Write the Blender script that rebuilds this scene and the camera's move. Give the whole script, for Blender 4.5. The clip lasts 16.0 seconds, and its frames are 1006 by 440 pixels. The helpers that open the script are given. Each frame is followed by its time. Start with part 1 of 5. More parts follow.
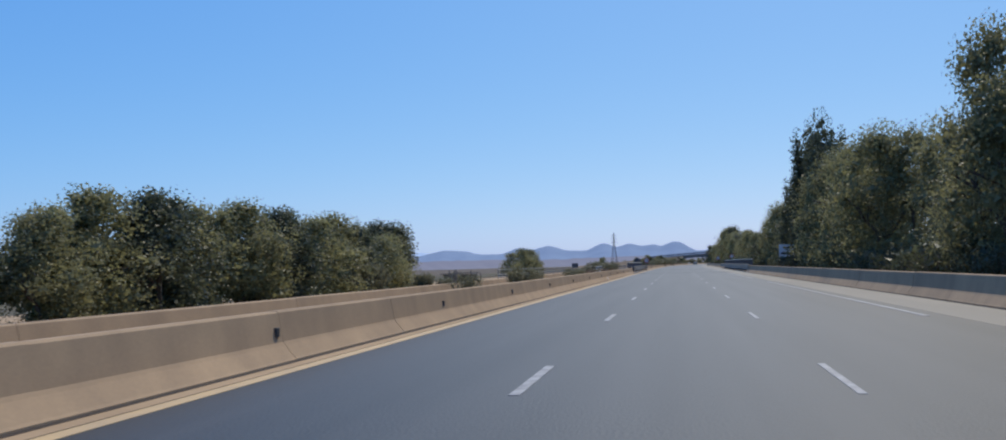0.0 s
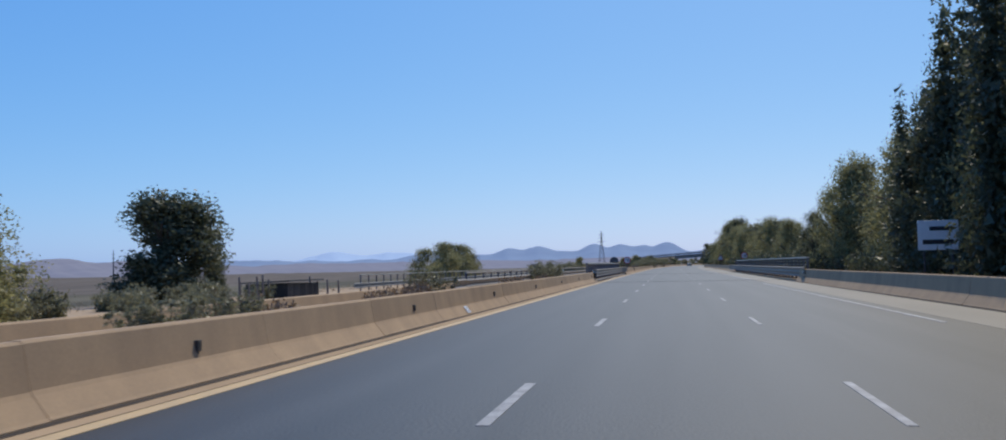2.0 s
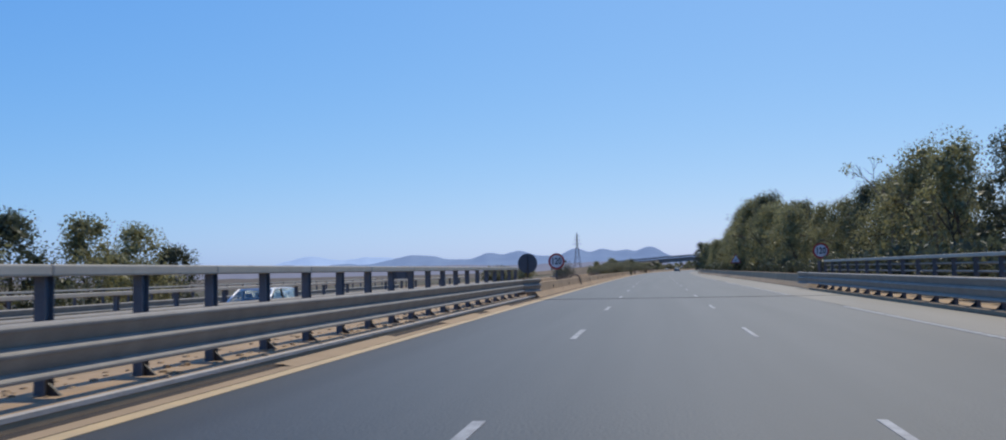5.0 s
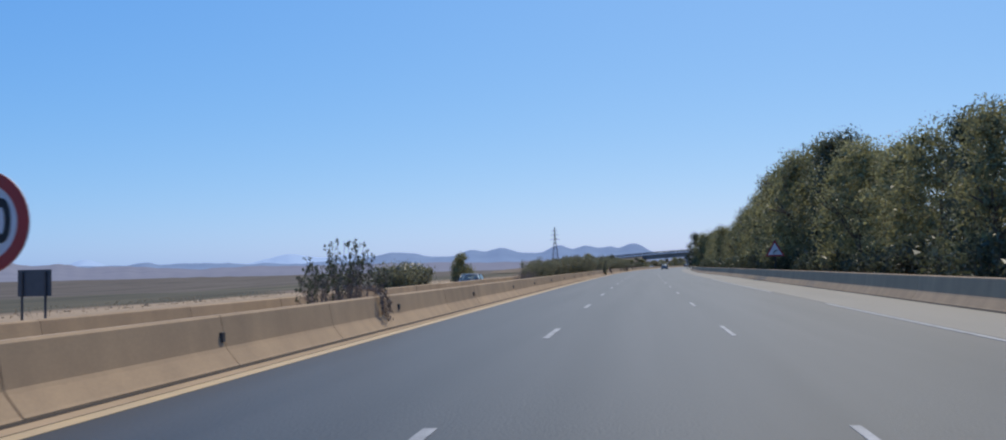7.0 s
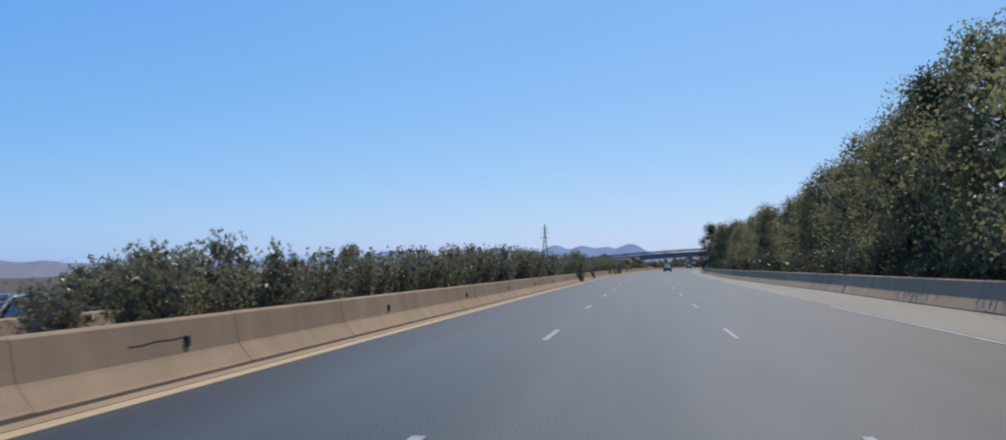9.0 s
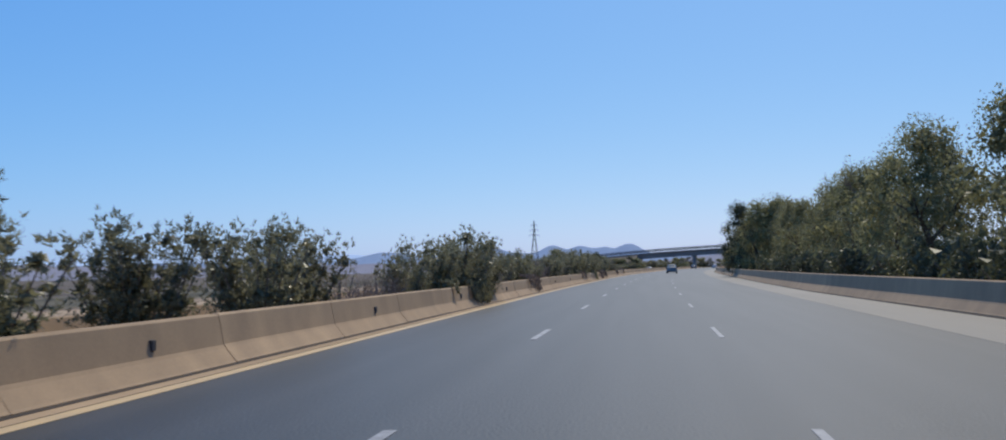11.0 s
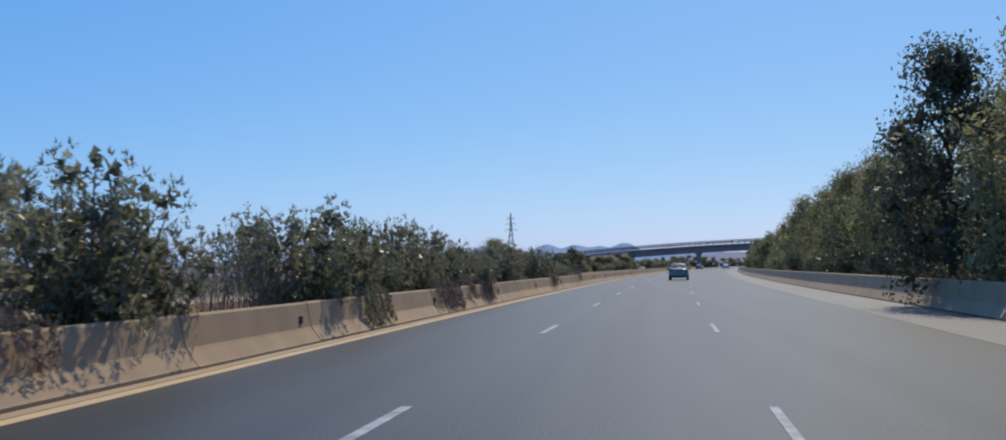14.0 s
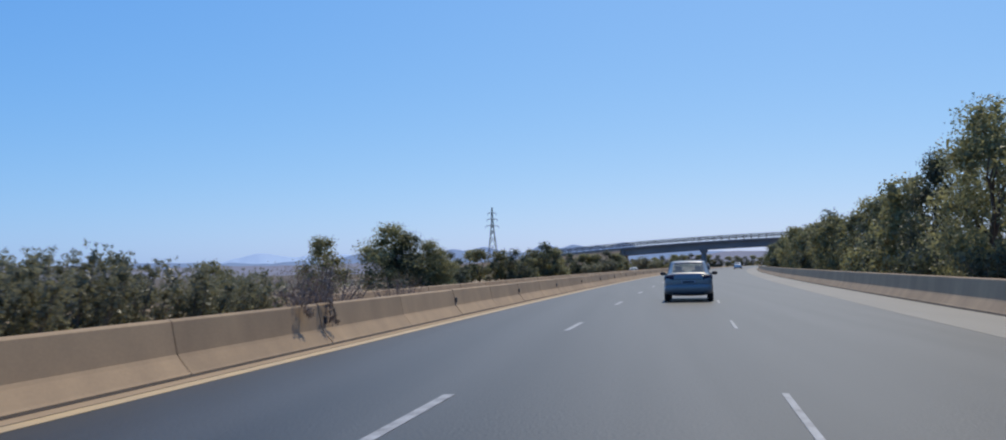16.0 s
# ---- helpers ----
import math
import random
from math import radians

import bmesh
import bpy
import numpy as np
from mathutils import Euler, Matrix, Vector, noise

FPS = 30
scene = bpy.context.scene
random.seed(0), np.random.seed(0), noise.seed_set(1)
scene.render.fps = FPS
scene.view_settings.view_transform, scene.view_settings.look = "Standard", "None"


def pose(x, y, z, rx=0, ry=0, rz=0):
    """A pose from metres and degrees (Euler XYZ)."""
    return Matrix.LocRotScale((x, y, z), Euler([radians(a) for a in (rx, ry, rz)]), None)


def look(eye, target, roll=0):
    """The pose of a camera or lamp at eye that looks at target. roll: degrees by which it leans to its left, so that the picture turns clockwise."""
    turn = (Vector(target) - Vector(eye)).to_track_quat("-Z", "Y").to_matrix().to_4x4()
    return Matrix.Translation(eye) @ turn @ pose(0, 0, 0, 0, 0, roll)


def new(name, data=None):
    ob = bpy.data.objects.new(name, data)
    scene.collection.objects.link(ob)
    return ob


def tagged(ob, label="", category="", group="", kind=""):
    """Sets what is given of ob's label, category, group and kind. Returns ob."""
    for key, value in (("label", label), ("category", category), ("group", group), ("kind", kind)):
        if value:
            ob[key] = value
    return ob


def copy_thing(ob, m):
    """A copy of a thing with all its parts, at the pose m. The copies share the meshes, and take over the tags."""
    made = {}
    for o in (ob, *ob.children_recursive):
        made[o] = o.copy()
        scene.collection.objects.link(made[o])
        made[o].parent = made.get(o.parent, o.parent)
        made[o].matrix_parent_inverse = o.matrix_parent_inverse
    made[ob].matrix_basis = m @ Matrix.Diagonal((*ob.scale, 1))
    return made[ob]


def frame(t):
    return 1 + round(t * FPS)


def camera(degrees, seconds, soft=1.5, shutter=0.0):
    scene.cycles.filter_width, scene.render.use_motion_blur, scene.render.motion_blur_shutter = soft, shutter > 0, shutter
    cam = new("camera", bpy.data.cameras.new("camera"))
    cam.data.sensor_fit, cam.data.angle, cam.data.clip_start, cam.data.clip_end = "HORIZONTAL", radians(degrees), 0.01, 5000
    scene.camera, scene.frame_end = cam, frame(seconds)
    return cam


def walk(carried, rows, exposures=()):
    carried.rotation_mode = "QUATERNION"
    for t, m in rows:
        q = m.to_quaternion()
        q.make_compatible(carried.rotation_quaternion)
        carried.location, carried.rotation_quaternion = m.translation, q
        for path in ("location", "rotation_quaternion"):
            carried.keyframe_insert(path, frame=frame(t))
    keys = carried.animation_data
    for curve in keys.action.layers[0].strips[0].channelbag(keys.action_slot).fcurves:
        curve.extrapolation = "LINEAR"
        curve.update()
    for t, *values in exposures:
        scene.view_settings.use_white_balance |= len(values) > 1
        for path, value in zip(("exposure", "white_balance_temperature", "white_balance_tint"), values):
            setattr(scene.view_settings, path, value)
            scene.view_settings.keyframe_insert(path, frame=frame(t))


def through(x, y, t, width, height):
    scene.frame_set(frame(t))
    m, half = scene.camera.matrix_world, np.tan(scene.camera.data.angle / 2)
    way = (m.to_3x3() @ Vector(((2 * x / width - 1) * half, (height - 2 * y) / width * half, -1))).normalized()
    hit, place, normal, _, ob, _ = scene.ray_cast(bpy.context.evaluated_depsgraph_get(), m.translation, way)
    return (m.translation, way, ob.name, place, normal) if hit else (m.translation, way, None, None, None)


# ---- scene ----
# camera: seconds, x, y, heading (clockwise from +y), pitch, roll; it sits 1.35 m over the road
PATH = [
    (0.0, 0.00, 2.17, -10.43, 2.76, 1.29),
    (0.5, -0.15, 15.72, -10.21, 2.74, 1.13),
    (1.0, -0.18, 29.20, -10.23, 2.76, 1.18),
    (1.5, -0.20, 42.60, -10.11, 2.94, 1.35),
    (2.0, -0.27, 56.03, -9.94, 2.77, 1.11),
    (2.5, -0.35, 69.40, -9.79, 2.91, 1.03),
    (3.0, -0.41, 83.16, -9.72, 2.99, 1.40),
    (3.5, -0.46, 96.79, -9.52, 3.01, 1.34),
    (4.0, -0.51, 110.17, -9.32, 3.02, 1.27),
    (4.5, -0.54, 123.36, -9.12, 3.03, 1.20),
    (5.0, -0.56, 136.42, -8.93, 3.04, 1.13),
    (5.5, -0.56, 149.42, -8.73, 3.06, 1.06),
    (6.0, -0.54, 162.52, -8.41, 2.99, 0.90),
    (6.5, -0.49, 175.96, -8.16, 2.98, 1.22),
    (7.0, -0.42, 188.95, -7.99, 2.86, 1.23),
    (7.5, -0.39, 202.02, -7.89, 2.92, 1.02),
    (8.0, -0.35, 215.23, -7.83, 2.78, 1.33),
    (8.5, -0.45, 228.44, -7.84, 2.88, 0.70),
    (9.0, -0.33, 241.36, -7.84, 2.85, 0.79),
    (9.5, -0.14, 254.29, -7.83, 2.86, 0.87),
    (10.0, 0.05, 267.25, -7.81, 2.87, 0.95),
    (10.5, 0.24, 280.20, -7.79, 2.88, 1.02),
    (11.0, 0.44, 293.06, -7.77, 2.89, 1.10),
    (11.5, 0.66, 305.79, -7.75, 2.90, 1.18),
    (12.0, 0.92, 318.44, -7.57, 2.95, 1.19),
    (12.5, 1.26, 331.31, -7.67, 3.05, 0.89),
    (13.0, 1.56, 344.08, -7.58, 2.97, 0.61),
    (13.5, 1.95, 357.14, -7.74, 2.78, 0.85),
    (14.0, 2.33, 369.75, -7.55, 2.84, 0.91),
    (14.5, 2.83, 382.60, -7.70, 2.87, 1.24),
    (15.0, 3.31, 395.37, -7.66, 2.79, 1.41),
    (15.5, 3.79, 407.99, -7.48, 2.79, 1.40),
    (16.0, 4.44, 420.79, -7.55, 2.86, 1.19),
]

cam = camera(55.3, 16.0, soft=1.85, shutter=0.06)


def aim(x, y, yaw, pitch, roll):
    a, p = radians(yaw), radians(pitch)
    eye = Vector((x, y, 1.35))
    return look(eye, eye + Vector((math.sin(a) * math.cos(p), math.cos(a) * math.cos(p), math.sin(p))), -roll)


walk(cam, [(t, aim(x, y, yaw, pitch, roll)) for t, x, y, yaw, pitch, roll in PATH], [(0.0, -0.5), (16.0, -0.5)])

# ---- light: midday sun ahead, a little to the right of the road ----
SUN_EL, SUN_AZ = 53.0, 13.0
world = bpy.data.worlds.new("sky")
scene.world = world
world.use_nodes = True
wn = world.node_tree.nodes
sky = wn.new("ShaderNodeTexSky")
sky.sky_type = "NISHITA"
sky.sun_disc = False
sky.sun_elevation, sky.sun_rotation = radians(SUN_EL), radians(SUN_AZ)
sky.altitude, sky.air_density, sky.dust_density, sky.ozone_density = 1500, 0.85, 3.0, 1.6
# the summer haze evens the sky out towards the horizon: each channel is compressed on its own
links = world.node_tree.links
split, join = wn.new("ShaderNodeSeparateColor"), wn.new("ShaderNodeCombineColor")
links.new(sky.outputs[0], split.inputs[0])
for channel, (power, gain) in enumerate(((1.1, 0.635), (0.66, 0.715), (0.25, 0.928))):
    norm, curve, scale = (wn.new("ShaderNodeMath") for _ in range(3))
    norm.operation, curve.operation, scale.operation = "MULTIPLY", "POWER", "MULTIPLY"
    norm.inputs[1].default_value, curve.inputs[1].default_value, scale.inputs[1].default_value = 0.1135, power, gain * 8.81
    links.new(split.outputs[channel], norm.inputs[0])
    links.new(norm.outputs[0], curve.inputs[0])
    links.new(curve.outputs[0], scale.inputs[0])
    links.new(scale.outputs[0], join.inputs[channel])
links.new(join.outputs[0], wn["Background"].inputs[0])
wn["Background"].inputs[1].default_value = 0.163
sun = new("sun", bpy.data.lights.new("sun", "SUN"))
sun.data.energy, sun.data.angle, sun.data.color = 4.5, radians(0.5), (1.0, 0.91, 0.74)
el, az = radians(SUN_EL), radians(SUN_AZ)
sun_way = Vector((math.sin(az) * math.cos(el), math.cos(az) * math.cos(el), math.sin(el)))
sun.matrix_basis = look(sun_way * 100, (0, 0, 0))


# ---- materials ----
def material(name, base, rough=0.85, metal=0.0, second=None, scale=1.0, fine=20.0, bump=0.2, spread=0.35, spec=0.5,
             per_object=0.0, per_island=0.0, streak=0.0, along=1.0):
    """Two scales of variation between base and second, bump, and small shifts per object or per island."""
    m = bpy.data.materials.new(name)
    m.use_nodes = True
    n, l = m.node_tree.nodes, m.node_tree.links
    b = n["Principled BSDF"]
    b.inputs["Roughness"].default_value, b.inputs["Metallic"].default_value = rough, metal
    b.inputs["Specular IOR Level"].default_value = spec
    second = second or tuple(c * 0.7 for c in base)
    co = n.new("ShaderNodeNewGeometry")
    big, small = n.new("ShaderNodeTexNoise"), n.new("ShaderNodeTexNoise")
    big.inputs["Scale"].default_value, small.inputs["Scale"].default_value = scale, fine
    big.inputs["Detail"].default_value, small.inputs["Detail"].default_value = 5, 4
    if streak or along != 1:
        mp = n.new("ShaderNodeMapping")
        mp.inputs["Scale"].default_value = (1, along, streak or 1)
        l.new(co.outputs["Position"], mp.inputs[0])
        l.new(mp.outputs[0], big.inputs["Vector"])
    else:
        l.new(co.outputs["Position"], big.inputs["Vector"])
    l.new(co.outputs["Position"], small.inputs["Vector"])
    add = n.new("ShaderNodeMath")
    add.operation = "MULTIPLY_ADD"
    l.new(small.outputs[0], add.inputs[0])
    add.inputs[1].default_value = 0.5
    l.new(big.outputs[0], add.inputs[2])
    rng = n.new("ShaderNodeMapRange")
    rng.inputs["From Min"].default_value, rng.inputs["From Max"].default_value = 0.75 - spread, 0.75 + spread
    l.new(add.outputs[0], rng.inputs[0])
    mix = n.new("ShaderNodeMix")
    mix.data_type = "RGBA"
    mix.inputs[6].default_value, mix.inputs[7].default_value = (*base, 1), (*second, 1)
    l.new(rng.outputs[0], mix.inputs[0])
    colour = mix.outputs[2]
    for amount, source in ((per_object, "object"), (per_island, "island")):
        if amount:
            if source == "object":
                src = n.new("ShaderNodeObjectInfo").outputs["Random"]
            else:
                src = co.outputs["Random Per Island"]
            r2 = n.new("ShaderNodeMapRange")
            r2.inputs["To Min"].default_value, r2.inputs["To Max"].default_value = 1 - amount, 1 + amount
            l.new(src, r2.inputs[0])
            hsv = n.new("ShaderNodeHueSaturation")
            l.new(r2.outputs[0], hsv.inputs["Value"])
            l.new(colour, hsv.inputs["Color"])
            colour = hsv.outputs[0]
    l.new(colour, b.inputs["Base Color"])
    if bump:
        bp = n.new("ShaderNodeBump")
        bp.inputs["Strength"].default_value, bp.inputs["Distance"].default_value = bump, 0.02
        l.new(small.outputs[0], bp.inputs["Height"])
        l.new(bp.outputs[0], b.inputs["Normal"])
    return m


def leaf_material(name, base, second, through=0.3, rough=0.5):
    m = material(name, base, rough, 0, second, 0.5, 6, 0, 0.4, 0.35, 0.15, 0.3)
    n, l = m.node_tree.nodes, m.node_tree.links
    b = n["Principled BSDF"]
    tr = n.new("ShaderNodeBsdfTranslucent")
    l.new(b.inputs["Base Color"].links[0].from_socket, tr.inputs[0])
    mx = n.new("ShaderNodeMixShader")
    mx.inputs[0].default_value = through
    l.new(b.outputs[0], mx.inputs[1])
    l.new(tr.outputs[0], mx.inputs[2])
    l.new(mx.outputs[0], n["Material Output"].inputs[0])
    return m


def plain(name, base, rough=0.5, metal=0.0, coat=0.0, emit=0.0):
    m = bpy.data.materials.new(name)
    m.use_nodes = True
    b = m.node_tree.nodes["Principled BSDF"]
    b.inputs["Base Color"].default_value = (*base, 1)
    b.inputs["Roughness"].default_value, b.inputs["Metallic"].default_value = rough, metal
    b.inputs["Coat Weight"].default_value = coat
    if emit:
        b.inputs["Emission Color"].default_value = (*base, 1)
        b.inputs["Emission Strength"].default_value = emit
    return m


ASPHALT = material("asphalt", (0.016, 0.017, 0.0155), 0.5, 0, (0.04, 0.04, 0.036), 1.1, 26, 0.3, 0.2, 0.54, along=0.03)
ASPHALT_OLD = material("old_asphalt", (0.09, 0.085, 0.08), 0.8, 0, (0.13, 0.12, 0.11), 0.3, 40, 0.3)
SHOULDER = material("dusty_asphalt", (0.2, 0.178, 0.14), 0.62, 0, (0.12, 0.11, 0.09), 0.5, 30, 0.3, along=0.15)
PAINT = material("road_paint", (0.43, 0.43, 0.42), 0.6, 0, (0.13, 0.13, 0.127), 3.5, 45, 0.15, 0.3)
YELLOW = material("yellow_paint", (0.62, 0.43, 0.2), 0.65, 0, (0.42, 0.31, 0.18), 2, 30, 0.15)
CONCRETE = material("concrete", (0.45, 0.312, 0.18), 0.85, 0, (0.3, 0.21, 0.128), 1.3, 26, 0.1, 0.32, 0.3, 0.07, 0, 0.5)
# near-black brown for the narrow strips along the barrier feet
GUTTER = material("gutter_dark_brown", (0.05, 0.035, 0.025), 0.95, 0, (0.025, 0.018, 0.013), 1.5, 20, 0.4)
SOIL = material("dry_soil", (0.46, 0.33, 0.2), 0.95, 0, (0.3, 0.215, 0.13), 0.05, 0.8, 0.3, 0.3, 0.2)
STEEL = material("galvanised_steel", (0.36, 0.32, 0.26), 0.6, 0.0, (0.24, 0.215, 0.18), 2, 30, 0.1, 0.35, 0.25)
DARK_STEEL = material("weathered_steel", (0.09, 0.09, 0.095), 0.6, 0.5, (0.06, 0.055, 0.05), 3, 30, 0.15)
POST = material("galvanised_post", (0.17, 0.175, 0.185), 0.6, 0.0, (0.1, 0.1, 0.105), 2.5, 30, 0.12, 0.35, 0.3)
KERB = material("kerb_concrete", (0.5, 0.46, 0.4), 0.85, 0, (0.36, 0.32, 0.27), 2, 20, 0.3)
CREAM = material("cream_rail_paint", (0.56, 0.49, 0.38), 0.6, 0, (0.42, 0.36, 0.27), 2, 25, 0.1)
RUBBER = material("joint_rubber", (0.015, 0.015, 0.015), 0.8, 0, (0.03, 0.03, 0.03), 3, 40, 0.3)
EARTH = material("brown_earth", (0.27, 0.2, 0.13), 0.95, 0, (0.17, 0.13, 0.085), 0.15, 2, 0.3, 0.3, 0.2)
BARK = material("bark", (0.13, 0.095, 0.065), 0.9, 0, (0.07, 0.05, 0.035), 3, 20, 0.5)
TWIG = material("dry_twigs", (0.25, 0.2, 0.16), 0.9, 0, (0.15, 0.115, 0.09), 3, 20, 0.3)
STRAW = material("straw", (0.42, 0.32, 0.18), 0.9, 0, (0.28, 0.2, 0.11), 0.3, 3, 0, 0.3, 0.2, 0, 0.3)
LEAF = leaf_material("roadside_leaves", (0.192, 0.192, 0.084), (0.33, 0.305, 0.15), 0.5)
LEAF_DARK = leaf_material("dark_leaves", (0.085, 0.098, 0.056), (0.115, 0.125, 0.07), 0.4)
LEAF_GREY = leaf_material("oleander_leaves", (0.185, 0.18, 0.096), (0.27, 0.252, 0.15), 0.45, 0.36)
LEAF_STRAW = leaf_material("dead_weed_leaves", (0.27, 0.18, 0.1), (0.17, 0.115, 0.065), 0.3)
LEAF_DRY = leaf_material("withered_leaves", (0.25, 0.19, 0.145), (0.16, 0.125, 0.1), 0.3)


# ---- the road's line: curvature every 60 m, turning gently to the right ----
CURVE_S = (-400, -50, 0, 60, 120, 180, 240, 300, 360, 420, 480, 540, 600, 1200)
CURVE_K = (0, -0.00016, -0.0001, -0.00002, 0.00004, 0.00004, 0.00011, 0.00018, 0.00034, 0.00042, 0.00039, 0.00035, 0.00031, 0.0003)
TAB_S = np.arange(-400.0, 1200.0, 2.0)
tab_k = np.interp(TAB_S, CURVE_S, CURVE_K)
tab_h = np.concatenate([[0], np.cumsum(tab_k[1:] + tab_k[:-1])])
tab_h -= np.interp(0, TAB_S, tab_h)
tab_x = np.concatenate([[0], np.cumsum(np.sin(tab_h)[1:] + np.sin(tab_h)[:-1])])
tab_y = np.concatenate([[0], np.cumsum(np.cos(tab_h)[1:] + np.cos(tab_h)[:-1])])
tab_x -= np.interp(0, TAB_S, tab_x)
tab_y -= np.interp(0, TAB_S, tab_y)


def heading(s):
    return float(np.interp(s, TAB_S, tab_h))


def at(s, u, z=0.0):
    """The point s metres along the road, u metres to the right of the middle lane's centre."""
    h = heading(s)
    return Vector((float(np.interp(s, TAB_S, tab_x)) + u * math.cos(h), float(np.interp(s, TAB_S, tab_y)) - u * math.sin(h), z))


def stand(s, u, z=0.0, turn=0.0, size=1.0, tall=1.0):
    """The pose of a thing beside the road, its own +y along the road."""
    p = at(s, u, z)
    return pose(p.x, p.y, p.z, 0, 0, turn - math.degrees(heading(s))) @ Matrix.Diagonal((size, size, size * tall, 1))


# ---- mesh helpers ----
def mesh_object(name, verts, faces, mat, parent=None, label="", smooth=False):
    me = bpy.data.meshes.new(name)
    me.from_pydata([tuple(v) for v in verts], [], faces)
    me.materials.append(mat)
    if smooth:
        me.polygons.foreach_set("use_smooth", [True] * len(me.polygons))
    ob = new(name, me)
    if parent:
        ob.parent = parent
    if label:
        ob["label"] = label
    return ob


def part(name, bm, mat, parent, label="", smooth=False):
    bmesh.ops.recalc_face_normals(bm, faces=bm.faces)
    me = bpy.data.meshes.new(name)
    bm.to_mesh(me)
    bm.free()
    me.materials.append(mat)
    if smooth:
        me.polygons.foreach_set("use_smooth", [True] * len(me.polygons))
    ob = new(name, me)
    ob.parent = parent
    if label:
        ob["label"] = label
    return ob


def box(bm, x0, x1, y0, y1, z0, z1, bevel=0.0):
    r = bmesh.ops.create_cube(bm, size=1, matrix=Matrix.Translation(((x0 + x1) / 2, (y0 + y1) / 2, (z0 + z1) / 2))
                              @ Matrix.Diagonal((x1 - x0, y1 - y0, z1 - z0, 1)))
    if bevel:
        edges = {e for v in r["verts"] for e in v.link_edges}
        bmesh.ops.bevel(bm, geom=list(edges), offset=bevel, segments=2, affect="EDGES", profile=0.6)


def bar(bm, a, b, w0, w1=None, sides=6):
    """A tapered round bar from a to b."""
    a, b = Vector(a), Vector(b)
    w1 = w0 if w1 is None else w1
    q = (b - a).to_track_quat("Z", "Y").to_matrix().to_4x4()
    bmesh.ops.create_cone(bm, cap_ends=True, segments=sides, radius1=w0, radius2=w1, depth=(b - a).length,
                          matrix=Matrix.Translation((a + b) / 2) @ q)


def prism(name, profile, length, mat, parent, label=""):
    """A closed profile of (x, z) drawn out along y."""
    n = len(profile)
    verts = [(x, 0, z) for x, z in profile] + [(x, length, z) for x, z in profile]
    faces = [(i, (i + 1) % n, n + (i + 1) % n, n + i) for i in range(n)] + [tuple(range(n - 1, -1, -1)), tuple(range(n, 2 * n))]
    bm = bmesh.new()
    vs = [bm.verts.new(v) for v in verts]
    for f in faces:
        bm.faces.new([vs[i] for i in f])
    return part(name, bm, mat, parent, label)


def strip(name, u0, u1, z, s0, s1, mat, parent=None, step=4.0, label="", drop=0.0, thick=0.0):
    """A ribbon that follows the road, from u0 to u1 (numbers, or functions of s)."""
    n = max(1, round((s1 - s0) / step))
    verts, faces = [], []
    for i in range(n + 1):
        s = s0 + (s1 - s0) * i / n
        verts += [at(s, u0(s) if callable(u0) else u0, z), at(s, u1(s) if callable(u1) else u1, z - drop)]
        if i:
            k = 2 * i
            faces.append((k - 2, k - 1, k + 1, k))
    if thick:
        m = len(verts)
        verts += [v - Vector((0, 0, thick)) for v in verts]
        faces += [tuple(m + i for i in reversed(f)) for f in faces]
        for i in range(n):
            k = 2 * i
            faces += [(k, k + 2, m + k + 2, m + k), (k + 3, k + 1, m + k + 1, m + k + 3)]
        faces += [(0, m, m + 1, 1), (2 * n + 1, m + 2 * n + 1, m + 2 * n, 2 * n)]
    return mesh_object(name, verts, faces, mat, parent, label)


def thing(name, m, label, category, group="", kind=""):
    ob = new(name)
    ob.empty_display_size = 0.3
    ob.matrix_basis = m
    return tagged(ob, label, category, group, kind)


# ---- ground, far land and mountains ----
rng = np.random.default_rng(5)


def axis(points):
    out = []
    for a, b, step in points:
        out += list(np.arange(a, b, step))
    return np.array(out + [points[-1][1]])


gx = axis([(-4600, -800, 200), (-800, -200, 50), (-200, -60, 14), (-60, 60, 4), (60, 200, 14), (200, 4600, 200)])
gy = axis([(-900, -100, 80), (-100, 700, 8), (700, 1500, 50), (1500, 4700, 200)])
verts, faces = [], []
for y in gy:
    road_x, h = float(np.interp(y, tab_y, tab_x)), float(np.interp(y, tab_y, tab_h))
    for x in gx:
        u = (x - road_x)
        side = max(0.0, -u - 23)
        z = -0.14
        if u < -9.5:
            z = -0.62
        z -= min(side * 0.03, 0.9)
        far = max(0.0, abs(u) - 26)
        z += noise.noise((x * 0.02, y * 0.02, 0)) * min(far * 0.02, 0.5) + noise.noise((x * 0.2, y * 0.2, 3)) * min(far * 0.03, 0.07)
        z += noise.noise((x * 0.0012, y * 0.0012, 7)) * min(max(far - 250, 0) * 0.004, 2.0)
        verts.append((x, y, z))
w = len(gx)
for j in range(len(gy) - 1):
    for i in range(w - 1):
        k = j * w + i
        faces.append((k, k + 1, k + 1 + w, k + w))


